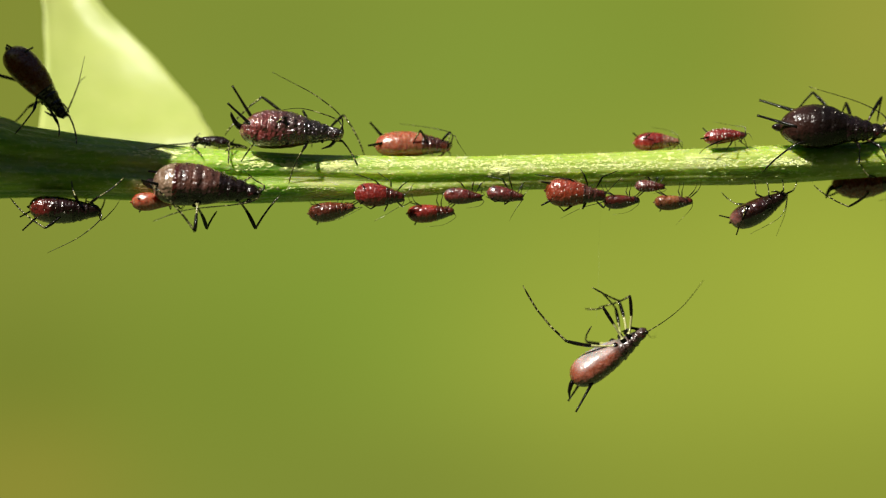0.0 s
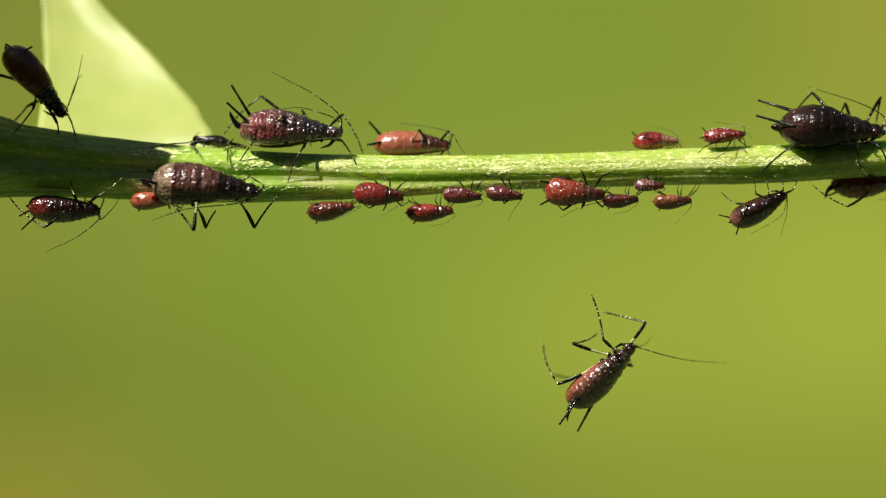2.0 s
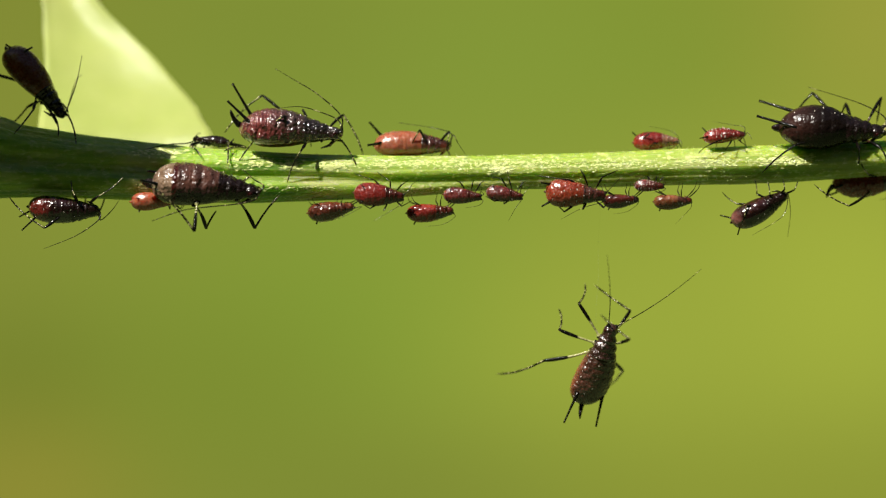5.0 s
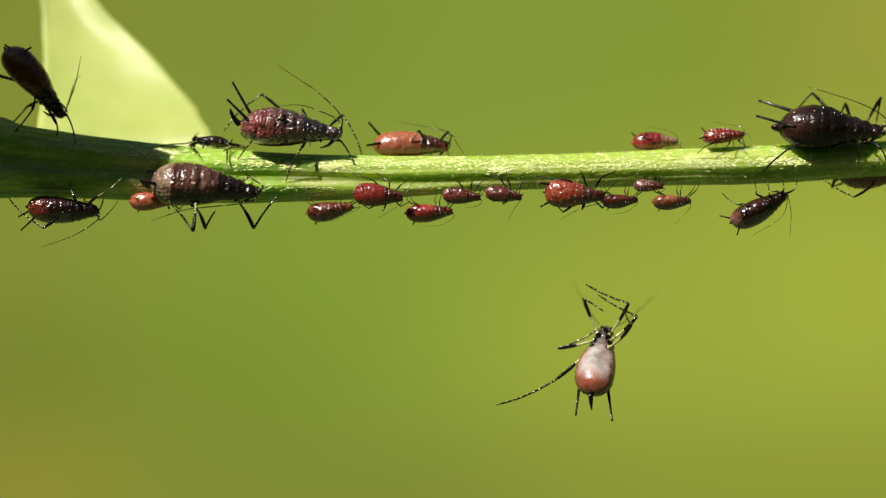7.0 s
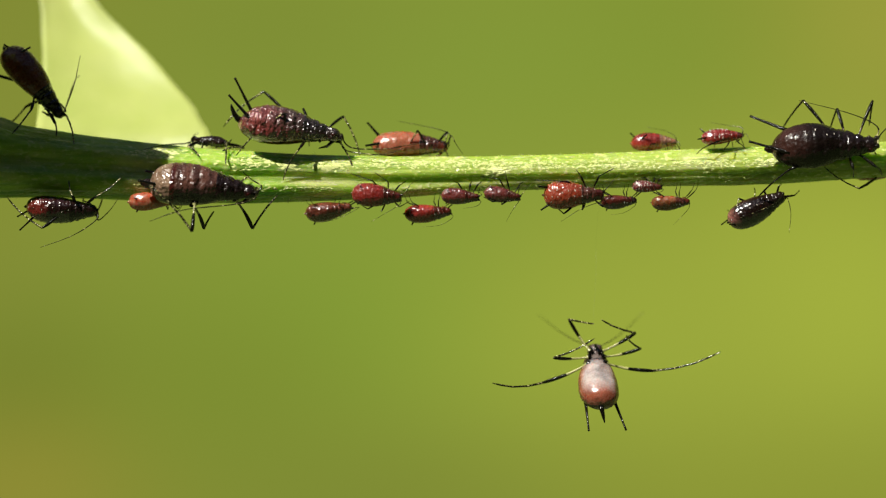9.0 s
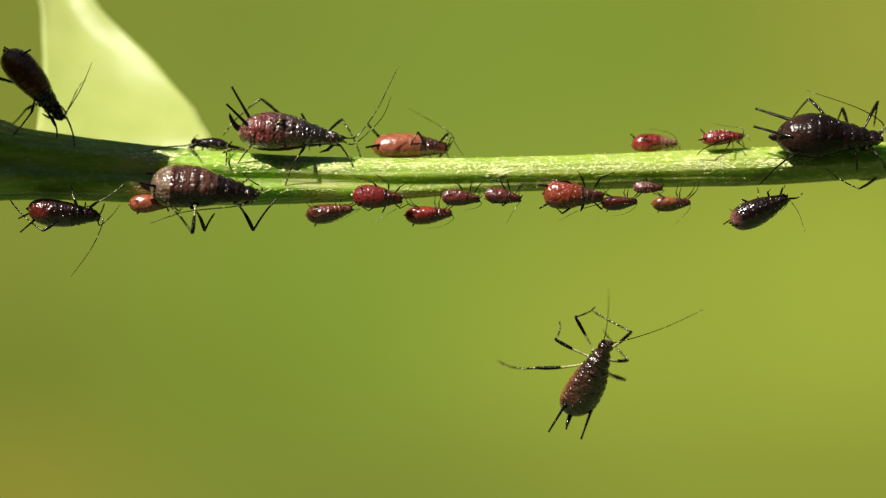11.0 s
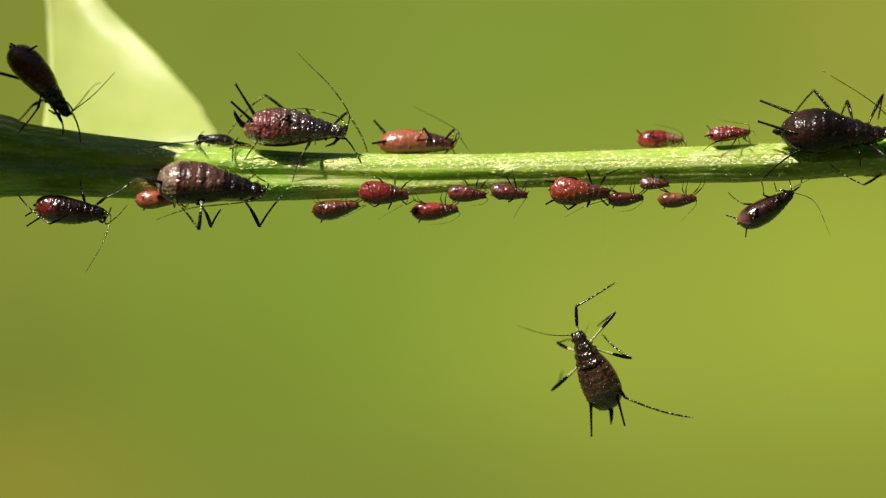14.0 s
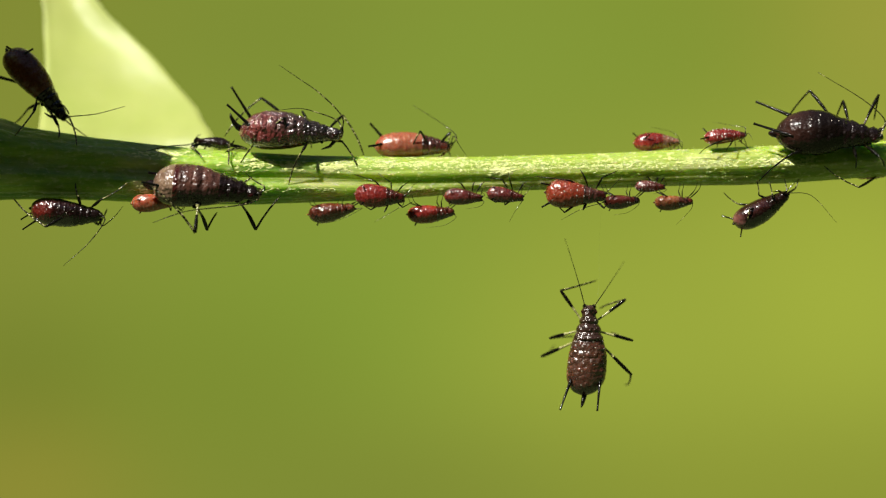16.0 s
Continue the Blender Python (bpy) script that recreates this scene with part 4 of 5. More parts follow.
    made["thin"] = put_aphid((1292, 394, -0.6), (1390, 345, -0.6), 80, (PLUM, DARK, DARK), fat=1.15, depth=0.01, wrinkle=0.02, profile=STOUT, horned=False, thick=0.036, dots=2, label="slender dark maroon aphid hanging under the stem",
        tube_tips=[at(1272, 382, -0.3), at(1302, 416, -0.9)],
        legs={4: (at(1302, 362, -0.4), at(1276, 341, -0.2)), 2: (at(1337, 345, -0.7), at(1333, 318, -0.68)), 3: (at(1360, 346, -1.0), at(1356, 322, -0.66)), 0: (at(1403, 339, -0.4), at(1410, 322, -0.3)),
              1: (at(1386, 338, -0.95), at(1383, 318, -0.68)), 5: (at(1318, 366, -1.15), at(1309, 396, -1.0))},
        feelers=[P((1392, 350, -0.8), (1380, 385, -1.0), (1325, 416, -1.2)), P((1393, 345, -0.4), (1388, 380, -0.3), (1372, 420, -0.2))])
    made["black"] = put_aphid((1378, 226, -0.58), (1566, 232, -0.58), -55, (JET, DARK, DARK), dots=1, stump=1.5, leg_mats=(BLACK, BROWN), fat=1.13, tall=1.04, horned=False, tube_base=(-0.34, 0.12, 0.09), profile=HEAVY, thick=0.058, depth=0.012, wrinkle=0.008, label="large glossy black-brown aphid standing on the stem",
        tube_tips=[at(1344, 178, 0.4), at(1340, 205, -0.8)],
        feelers=[P((1566, 205, -0.2), (1520, 180, -0.1), (1430, 153, 0.1)), P((1572, 215, -0.5), (1600, 190, -0.7), (1640, 170, -0.9))],
        legs={4: (at(1438, 163, 0.8), at(1398, 215, 0.9)), 2: (at(1497, 181, 0.7), at(1480, 230, 0.9)), 5: (at(1410, 255, -1.2), at(1350, 306, -1.0)), 0: (at(1560, 170, 0.6), at(1552, 215, 0.6))})
    made["low_right"] = put_aphid((1472, 326, 0.6), (1612, 316, 0.6), 75, (RED, MAROON, DARK), fat=1.1, thick=0.045, label="dark maroon aphid half hidden under the stem",
        legs={5: (at(1502, 366, -1.0), at(1440, 328, -0.9))})
    return made


COLONY = build_colony()

# ---- the dangling aphid ----
DL = 3.18
DEEP = -0.4
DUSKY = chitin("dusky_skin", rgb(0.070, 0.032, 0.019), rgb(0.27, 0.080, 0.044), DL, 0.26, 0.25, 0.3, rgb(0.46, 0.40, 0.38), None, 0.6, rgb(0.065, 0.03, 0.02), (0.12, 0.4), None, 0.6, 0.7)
DUSKY_FORE = chitin("dusky_fore_skin", rgb(0.045, 0.019, 0.012), rgb(0.05, 0.022, 0.015), DL * 0.7, 0.26, 0.4, 0.0, rgb(0.26, 0.22, 0.20), None, 1.1, None, (0.12, 0.4), None, 0.8, 0.8)

# seconds; head x, y and tail x, y on the picture; turn of the back
SWING = [
    (0.0, 1145, 582, 1010, 675, 108), (0.5, 1060, 628, 1052, 735, 180), (1.0, 1138, 628, 995, 725, 112), (1.5, 1072, 605, 1042, 735, 15), (2.0, 1118, 612, 1015, 715, 58),
    (2.5, 985, 612, 1105, 712, -108), (3.0, 1165, 605, 1015, 695, 100), (3.5, 1095, 592, 1050, 698, 20), (4.0, 1052, 558, 1058, 705, 0), (6.5, 1000, 568, 1110, 708, -78),
    (7.0, 1074, 580, 1042, 695, 165), (7.5, 985, 563, 1078, 705, -55), (8.0, 1098, 575, 1005, 708, 68), (8.5, 1072, 592, 1042, 712, 20), (9.0, 1053, 612, 1060, 718, 180),
    (11.5, 1006, 622, 1053, 740, -18), (12.0, 982, 607, 1055, 728, -35), (12.5, 1003, 612, 1065, 727, -28), (13.0, 965, 590, 1060, 710, -50), (13.5, 1003, 605, 1118, 704, -72),
    (14.0, 1025, 598, 1080, 712, -22), (14.5, 1040, 612, 1160, 702, -80), (15.0, 1051, 585, 1079, 707, -8), (15.5, 1010, 560, 1085, 715, -62), (16.0, 1043, 540, 1038, 700, 0)]


def sheet(x0, scale, rows):
    return [(t, x0 + hx / scale, 440 + hy / scale, x0 + tx / scale, 440 + ty / scale, phi) for t, hx, hy, tx, ty, phi in rows]


SWING += sheet(722, 0.574, [
    (0.1, 232, 82, 163, 143, 90), (0.2, 210, 98, 187, 172, 25), (0.3, 229, 108, 169, 180, 75), (0.4, 221, 110, 178, 175, 125), (0.6, 193, 107, 195, 170, 180),
    (0.7, 185, 107, 199, 170, 190), (0.8, 194, 107, 186, 170, 175), (0.9, 226, 107, 171, 170, 140), (1.1, 232, 104, 165, 166, 112), (1.2, 234, 105, 165, 167, 110),
    (1.3, 239, 102, 164, 166, 95), (1.4, 224, 99, 174, 169, 50), (1.6, 202, 98, 197, 171, 5), (1.7, 174, 93, 197, 171, -12), (1.8, 169, 93, 206, 169, -25), (1.9, 221, 91, 181, 168, 40)])
SWING += sheet(760, 0.6467, [
    (2.1, 194, 100, 200, 180, -5), (2.2, 190, 110, 186, 182, 8), (2.3, 219, 110, 171, 178, 45), (2.4, 236, 120, 157, 174, 100), (2.45, 190, 112, 195, 175, 178), (2.6, 181, 107, 209, 175, 195),
    (2.7, 224, 114, 151, 174, 120), (2.8, 255, 110, 168, 169, 100), (2.9, 232, 112, 140, 169, 98), (3.1, 241, 116, 154, 169, 102), (3.2, 240, 114, 147, 166, 98), (3.3, 257, 104, 169, 168, 90),
    (3.4, 232, 109, 149, 166, 75), (3.6, 222, 98, 178, 172, 30), (3.7, 194, 97, 182, 172, 12), (3.8, 186, 103, 212, 175, -20), (3.9, 176, 85, 191, 172, -8), (4.1, 192, 82, 200, 170, -8),
    (4.2, 189, 72, 181, 167, 10), (4.5, 205, 80, 180, 168, 22), (4.8, 196, 90, 188, 170, 10), (5.1, 215, 95, 172, 170, 45), (5.4, 228, 98, 160, 168, 85), (5.7, 226, 95, 162, 168, 110),
    (6.0, 212, 95, 175, 170, 145), (6.3, 196, 94, 193, 172, 180),
    (6.4, 155, 89, 208, 171, 240), (6.6, 186, 84, 194, 174, -3), (6.7, 221, 89, 161, 169, 95), (6.8, 228, 86, 168, 168, 115), (6.9, 234, 88, 164, 166, 130), (7.1, 193, 91, 198, 168, 180),
    (7.2, 172, 88, 197, 170, 210), (7.3, 162, 85, 204, 170, 250), (7.4, 164, 88, 224, 172, -75), (7.6, 178, 87, 210, 175, -30), (7.7, 197, 92, 187, 177, 8), (7.8, 232, 85, 156, 162, 95),
    (7.9, 246, 85, 171, 172, 115), (8.1, 220, 82, 167, 167, 65), (8.2, 159, 99, 214, 172, -35), (8.3, 146, 79, 181, 172, -25), (8.4, 222, 103, 163, 176, 60), (8.6, 142, 88, 186, 176, -45),
    (8.7, 151, 108, 231, 174, -90), (8.8, 130, 103, 212, 175, -90), (8.9, 164, 115, 212, 178, 215), (9.1, 186, 115, 164, 172, 168), (9.2, 225, 122, 185, 184, 155),
    (9.5, 220, 110, 165, 172, 130), (9.8, 232, 108, 155, 170, 100), (10.1, 228, 108, 160, 172, 80), (10.4, 212, 106, 165, 175, 45), (10.7, 196, 108, 170, 178, 18), (11.0, 200, 115, 168, 182, 25),
    (11.3, 179, 127, 172, 187, 5), (11.4, 214, 107, 159, 182, 55), (11.6, 205, 112, 147, 176, 45), (11.7, 167, 106, 200, 184, -15), (11.8, 156, 116, 189, 189, -15), (11.9, 178, 94, 171, 179, 3),
    (12.1, 134, 98, 184, 176, -40), (12.2, 139, 104, 204, 178, -60), (12.3, 134, 114, 221, 178, -85), (12.4, 150, 97, 172, 178, -12), (12.6, 214, 115, 164, 175, 45), (12.7, 131, 95, 171, 172, -45),
    (12.8, 145, 117, 220, 180, -80), (12.9, 212, 100, 157, 172, 60), (13.1, 176, 117, 194, 177, -10), (13.2, 178, 89, 193, 176, -8), (13.3, 147, 104, 187, 176, -25), (13.4, 182, 94, 186, 176, 0),
    (13.6, 165, 96, 155, 171, 8), (13.7, 172, 101, 212, 176, -30), (13.8, 152, 101, 174, 171, -15), (13.9, 176, 86, 196, 168, -15), (14.1, 137, 83, 157, 168, -10), (14.2, 204, 97, 224, 170, -10),
    (14.3, 144, 103, 184, 172, -30), (14.4, 130, 85, 172, 172, -40), (14.6, 167, 97, 127, 164, 30), (14.7, 159, 97, 212, 174, -40), (14.8, 176, 102, 206, 177, -20), (14.9, 127, 89, 155, 174, -25),
    (15.1, 147, 109, 202, 182, -50), (15.2, 164, 101, 179, 179, -8), (15.4, 163, 74, 166, 182, -25), (15.6, 170, 71, 210, 171, -65), (15.7, 172, 61, 162, 171, 0), (15.9, 193, 66, 196, 171, 0)])
SWING += [(15.3, 1051, 572, 1047, 738, -5)]
SWING.sort()


def on_chart(px, py, t):
    """The chart's place for a place on the picture at t, when the camera has drifted."""
    dx, dz, roll = lerp_table(CAMERA_ROWS, t)
    x, y, a = px - 784 + dx / 2, py - 441 - dz / 2, -radians(roll)
    return 784 + x * math.cos(a) - y * math.sin(a), 441 + x * math.sin(a) + y * math.cos(a)


def spot(px, py, t, y):
    return at(*on_chart(px, py, t), y)


def swing_pose(t, hx, hy, tx, ty, phi):
    d = math.hypot(hx - tx, hy - ty) / 50.0
    c = math.cos(radians(phi))
    dy = math.sqrt(max(0.0, DL * DL - d * d)) * (1 if c < 0 else -1) * (0.72 - 0.28 * c)
    return body_pose(spot(tx, ty, t, DEEP - dy / 2), spot(hx, hy, t, DEEP + dy / 2), phi)


# joints: thigh and shin lengths in mm, way of the thigh and of the shin at rest (left side)
LEG_SIZES = [(1.4, 1.7, (0.62, 0.62, -0.45), (0.1, -0.5, -0.85)), (1.36, 1.6, (0.02, 0.85, -0.45), (0.1, -0.35, -0.9)), (1.75, 2.5, (-0.5, 0.75, -0.35), (-0.6, 0.2, -0.7))]
FEELER = 3.75
FEELER_REST = (0.8, 0.45, 0.3)
# seconds: limb (L or R, 1 fore to 3 hind): knee x, y, foot x, y; feelers LA, RA: tip x, y
STRUGGLE = {
    0.0: "L1 1115 518 1062 545 R1 1097 533 1045 508 L2 1063 537 1038 548 R2 1092 547 1060 515 L3 980 602 923 502 R3 1042 608 1042 575 LA 1235 495 RA 1172 597",
    0.5: "L1 1107 578 1022 588 R1 1013 573 1057 565 L2 1121 603 1042 557 R2 975 640 1040 592 R3 964 604 1022 505 L3 1098 658 985 593",
    1.0: "L1 1080 577 1035 592 R1 1098 577 1046 564 L2 1018 594 1045 577 R2 1062 610 1048 600 L3 990 643 1013 603 R3 1042 648 1038 605 LA 1230 505 RA 1172 652",
    1.5: "L1 1008 573 1080 595 L2 990 611 1060 598 L3 968 695 963 722 R1 1122 565 1055 560 R2 1137 648 1092 612 R3 1146 695 1128 648 LA 983 530 RA 1222 565",
    2.0: "R1 1147 566 1068 553 L1 1065 600 1047 520 L2 1004 605 1060 592 L3 973 688 964 610 R2 1122 650 1120 640 RA 1290 645 LA 1143 590",
    2.5: "R1 1013 547 1023 460 L1 980 555 1050 555 R2 1090 615 1072 593 R3 1093 693 1203 628 L3 1118 685 1148 665 L2 1095 615 1080 597 RA 872 595 LA 880 578",
    3.0: "L1 1168 540 1148 512 R1 1137 558 1068 550 L2 1050 592 1062 628 R2 1120 592 1100 585 L3 1010 680 905 615 R3 1012 655 960 663 LA 1293 535 RA 1260 570",
    3.5: "L1 1030 557 998 483 R1 1137 541 1070 551 L2 1006 602 1075 598 R2 1147 643 1112 615 L3 1014 652 1045 655 R3 1120 673 1105 655 RA 1235 563 LA 1095 570",
    4.0: "L1 1006 518 1065 475 R1 1103 512 1058 548 L2 994 610 1040 602 R2 1136 628 1100 610 L3 1015 650 1030 660 R3 1141 684 1142 650 LA 985 478 RA 1130 535",
    6.5: "R1 1032 512 1078 542 L1 1000 545 1058 502 R2 1088 615 1090 600 L2 1070 560 1040 567 R3 1132 653 1168 608 L3 1110 692 1195 700 LA 912 485 RA 910 512",
    7.0: "L1 1112 537 1000 487 R1 1030 522 1065 550 L2 1142 548 1010 495 R2 983 618 1060 582 L3 1115 572 1098 545 R3 985 670 877 715 LA 1172 520",
    7.5: "R1 1058 513 965 538 L1 1045 525 1070 518 R2 1088 613 1055 600 R3 1122 643 1150 608 L2 1050 575 1120 505 RA 884 460 LA 955 480",
    8.0: "L1 1010 552 1048 518 R1 1088 540 1015 570 R2 1047 538 1055 565 L2 1022 588 1050 600 L3 965 615 860 582 R3 1000 610 975 565 LA 1132 440 RA 1268 570",
    8.5: "L1 1004 564 1063 552 L2 983 597 1045 548 L3 969 580 1085 530 R1 1115 552 1060 565 R2 1130 634 1095 612 R3 1135 696 1112 662 LA 1055 505 RA 1200 495",
    9.0: "L1 1128 588 1062 565 R1 1003 560 1048 572 L2 1136 617 1105 592 R2 979 633 1055 598 L3 1165 658 1273 622 R3 960 678 870 675",
    11.5: "L1 950 609 1040 597 R1 1078 582 1010 625 L2 958 653 1000 630 R2 1108 641 1060 605 R3 1116 617 1063 568 L3 955 712 965 670 LA 905 568 RA 1036 548",
    12.0: "L1 943 600 1030 586 R1 1057 570 1000 605 R2 1090 632 1045 598 R3 1098 705 1082 640 L3 993 695 1005 660 L2 1012 650 1022 615 LA 900 520 RA 940 560",
    12.5: "L1 942 600 910 520 R1 1073 565 1020 608 R2 1107 637 1053 595 R3 1122 702 1151 640 L3 972 705 1035 728 L2 1022 655 1030 620 LA 868 598 RA 1010 570",
    13.0: "L1 958 517 1015 473 R1 1027 538 1015 580 R2 1065 622 1018 568 R3 1085 690 1162 672 L2 1000 592 1045 572 LA 800 556 RA 900 585",
    13.5: "L1 960 557 987 485 R1 1053 550 1045 580 R2 1106 627 1070 590 R3 1101 700 1172 655 L3 1115 640 1168 582 L2 1055 580 1078 575 RA 822 562 LA 850 585",
    14.0: "L1 1018 527 1103 491 R1 1090 552 1060 580 R2 1127 637 1068 593 R3 1107 705 1228 740 L2 988 608 1015 603 L3 978 692 1000 660 LA 912 573 RA 1035 570",
    14.5: "L1 1022 548 1047 475 R1 1077 548 1085 585 R2 1143 618 1105 592 R3 1192 618 1190 565 L3 1190 575 1140 645 L2 1085 590 1108 578 RA 878 650 LA 1005 638",
    15.0: "L1 1055 512 1112 460 R1 1115 537 1067 575 L2 995 602 1035 587 L3 980 642 995 598 R2 1143 625 1083 590 R3 1115 680 1158 710 LA 912 522 RA 1110 560",
    15.5: "L1 1005 525 1063 477 R1 1073 520 1075 575 R2 1088 613 1095 582 R3 1110 637 1232 637 L3 1003 673 1025 682 LA 962 495 RA 935 490",
    16.0: "L1 989 510 1058 497 R1 1113 526 1063 548 L2 974 600 1020 597 L3 960 632 985 615 R2 1120 603 1085 590 R3 1119 665 1112 685 LA 995 423 RA 1096 463",
}


def reach(start, px, py, t, length, rest, inv):
    """The end of a rigid limb of that length (metres) from start (world) that shows at a place of the picture: the one of the two
    depths that suits its rest way better."""
    c = inv.inverted()
    flat = spot(px, py, t, start.y / MM)
    d = flat - start
    k = d.length
    if k >= length:
        return start + d * (length / k)
    deep = math.sqrt(length * length - k * k)
    best = max((-1, 1), key=lambda s: ((d + vec(0, s * deep, 0)).normalized()).dot((c.to_3x3() @ vec(*rest)).normalized()))
    return start + d + vec(0, best * deep, 0)


def turned(rest, way, o):
    """A pose at o that brings the rest frame to a way by the shortest turn."""
    base = frame_along(vec(0, 0, 0), rest).to_quaternion()
    q = rest.normalized().rotation_difference(way.normalized()) @ base
    return Matrix.Translation(o) @ q.to_matrix().to_4x4()


def split_rows(rows):
    """Adds half-way rows where a thing turns fast."""
    out = [rows[0]]
    for (ta, a), (tb, b) in zip(rows, rows[1:]):
        qa, qb = a.to_quaternion(), b.to_quaternion()
        ang = math.degrees(qa.rotation_difference(qb).angle)
        ang = min(ang, 360 - ang)
        n = max(1, math.ceil(ang / 75.0))
        for k in range(1, n):
            m = qa.slerp(qb, k / n).to_matrix().to_4x4()
            m.translation = a.translation.lerp(b.translation, k / n)
            out.append((ta + (tb - ta) * k / n, m))
        out.append((tb, b))
    return out


def build_dangler():
    root = tagged(new("aphid"), "dark brown aphid with pale belly dangling below the stem", "aphid")
    L = DL
    fat = 1.06
    part("abdomen", body_piece(0.0, 0.66, L, fat, 8, 0.02, 0.035, 110, 52, dots=4, tall=0.95, profile=GROWN, lumps=0.025, smooth_rear=True, dot_size=0.0105, bend=0.09), [DUSKY, GLINT_SPECK], root)
    part("thorax", body_piece(0.61, 0.885, L, fat, 3, 0.055, 0.05, 50, 48, dots=2, shrink=0.985, tall=1.0, profile=GROWN, lumps=0.06), [DUSKY_FORE, GLINT_SPECK], root)
    part("head", body_piece(0.86, 1.0, L, fat, 0, 0.0, 0.03, 20, profile=GROWN), DUSKY_FORE, root)
    for s in (1, -1):
        part("eye", ball(vec(0.425 * L, s * 0.076 * L, 0.022 * L) * MM, 0.02 * L * MM, (1, 0.8, 1)), EYE, root)
        b = vec(-0.33 * L, (s * 0.16 + 0.02) * L, 0.09 * L) * MM
        d = vec(-0.33 * L, (s * 0.045 + 0.07) * L, 0.13 * L) * MM
        w = 0.018 * L * MM
        bm = bmesh.new()
        tube(bm, [b, b + d * 0.1, b + d * 0.4, b + d * 0.75, b + d * 0.95, b + d], [w * 1.35, w, w * 0.8, w * 0.62, w * 0.6, w * 0.72], 9)
        part("cornicle", bm, BLACK, root)
    bm = bmesh.new()
    tube(bm, [vec(-0.47 * L, 0.02 * L, 0) * MM, vec(-0.53 * L, 0.03 * L, 0.02 * L) * MM, vec(-0.59 * L, 0.045 * L, 0.07 * L) * MM, vec(-0.63 * L, 0.06 * L, 0.13 * L) * MM], [0.032 * L * MM, 0.027 * L * MM, 0.019 * L * MM, 0.006 * L * MM], 10)
    part("tail", bm, BLACK, root)
    bm = bmesh.new()
    tube(bm, [vec(0.43 * L, 0, -0.05 * L) * MM, vec(0.38 * L, 0, -0.11 * L) * MM, vec(0.26 * L, 0, -0.14 * L) * MM], [0.02 * L * MM, 0.016 * L * MM, 0.006 * L * MM], 8)
    part("beak", bm, BLACK, root)
    joints = {}
    for side, s in (("L", 1), ("R", -1)):
        for row, (lf, lt, fr, tr) in enumerate(LEG_SIZES):
            hx, hy = HIPS[row]
            hip = vec(hx * L, s * hy * L, -0.075 * L) * MM
            knee = hip + vec(fr[0], s * fr[1], fr[2]).normalized() * lf * MM
            foot = knee + vec(tr[0], s * tr[1], tr[2]).normalized() * lt * MM
            joints[side + str(row + 1)] = (*build_leg(root, hip, knee, foot, 0.06 if row < 2 else 0.064, (BLACK, PALE), 0.5), hip, s, row)
        b = vec(0.485 * L, s * 0.05 * L, 0.012 * L) * MM
        pts = [vec(FEELER * k, 0, 0.05 * FEELER * math.sin(math.pi * k)) * MM for k in (0, 0.03, 0.08, 0.3, 0.55, 0.8, 1.0)]
        a = build_antenna(root, pts, 0.034)
        joints[side + "A"] = (a, None, b, s, 3)
    return root, joints


DANGLER, DANGLER_JOINTS = build_dangler()


def struggle_rows():
    """Rows of each limb of the dangling aphid, in its own space and, for shins, in the thigh's."""
    poses = {r[0]: swing_pose(*r) for r in SWING}
    rows = {k: ([], []) for k in DANGLER_JOINTS}
    idle = {4.6: 4.0, 5.6: 6.5, 9.9: 9.0, 10.7: 11.5}
    for t in sorted(list(STRUGGLE) + list(idle)):
        words = STRUGGLE.get(t, "").split()
        seen = {}
        while words:
            k = words.pop(0)
            n = 2 if k[1] == "A" else 4
            seen[k] = [float(w) for w in words[:n]]
            words = words[n:]
        m = poses.get(t)
        inv = m.inverted() if m else None
        for k, (leg, shin, hip, s, row) in DANGLER_JOINTS.items():
            if row == 3:
                rest = vec(FEELER_REST[0], s * FEELER_REST[1], FEELER_REST[2])
                way = rest
                if k in seen:
                    way = inv @ reach(m @ hip, *seen[k], t, FEELER * MM, rest, inv) - hip
                rows[k][0].append((t, turned(rest, way, hip)))
                continue
            lf, lt, fr, tr = LEG_SIZES[row]
            fr, tr = vec(fr[0], s * fr[1], fr[2]), vec(tr[0], s * tr[1], tr[2])
            knee = hip + fr.normalized() * lf * MM
            foot = knee + tr.normalized() * lt * MM
            if k in seen:
                kw = reach(m @ hip, *seen[k][:2], t, lf * MM, fr, inv)
                fw = reach(kw, *seen[k][2:], t, lt * MM, tr, inv)
                knee, foot = inv @ kw, inv @ fw
            a = turned(fr, knee - hip, hip)
            rows[k][0].append((t, a))
            rows[k][1].append((t, a.inverted() @ turned(tr, foot - knee, knee)))
    return rows


def build_thread():
    bm = bmesh.new()
    a, b = at(1064, 334, -0.5), at(1056, 575, DEEP)
    tube(bm, [a.lerp(b, k / 12) + vec(0.00002 * math.sin(k), 0, 0) for k in range(13)], [0.0024 * MM] * 13, 5)
    n = Nodes("silk")
    return part("silk_thread", bm, n.done(rgb(0.8, 0.8, 0.75), 0.2, None, Transmission_Weight=0.6, Alpha=0.22), None)


tagged(build_thread(), "very fine pale silk thread from stem to dangling aphid", "thread")


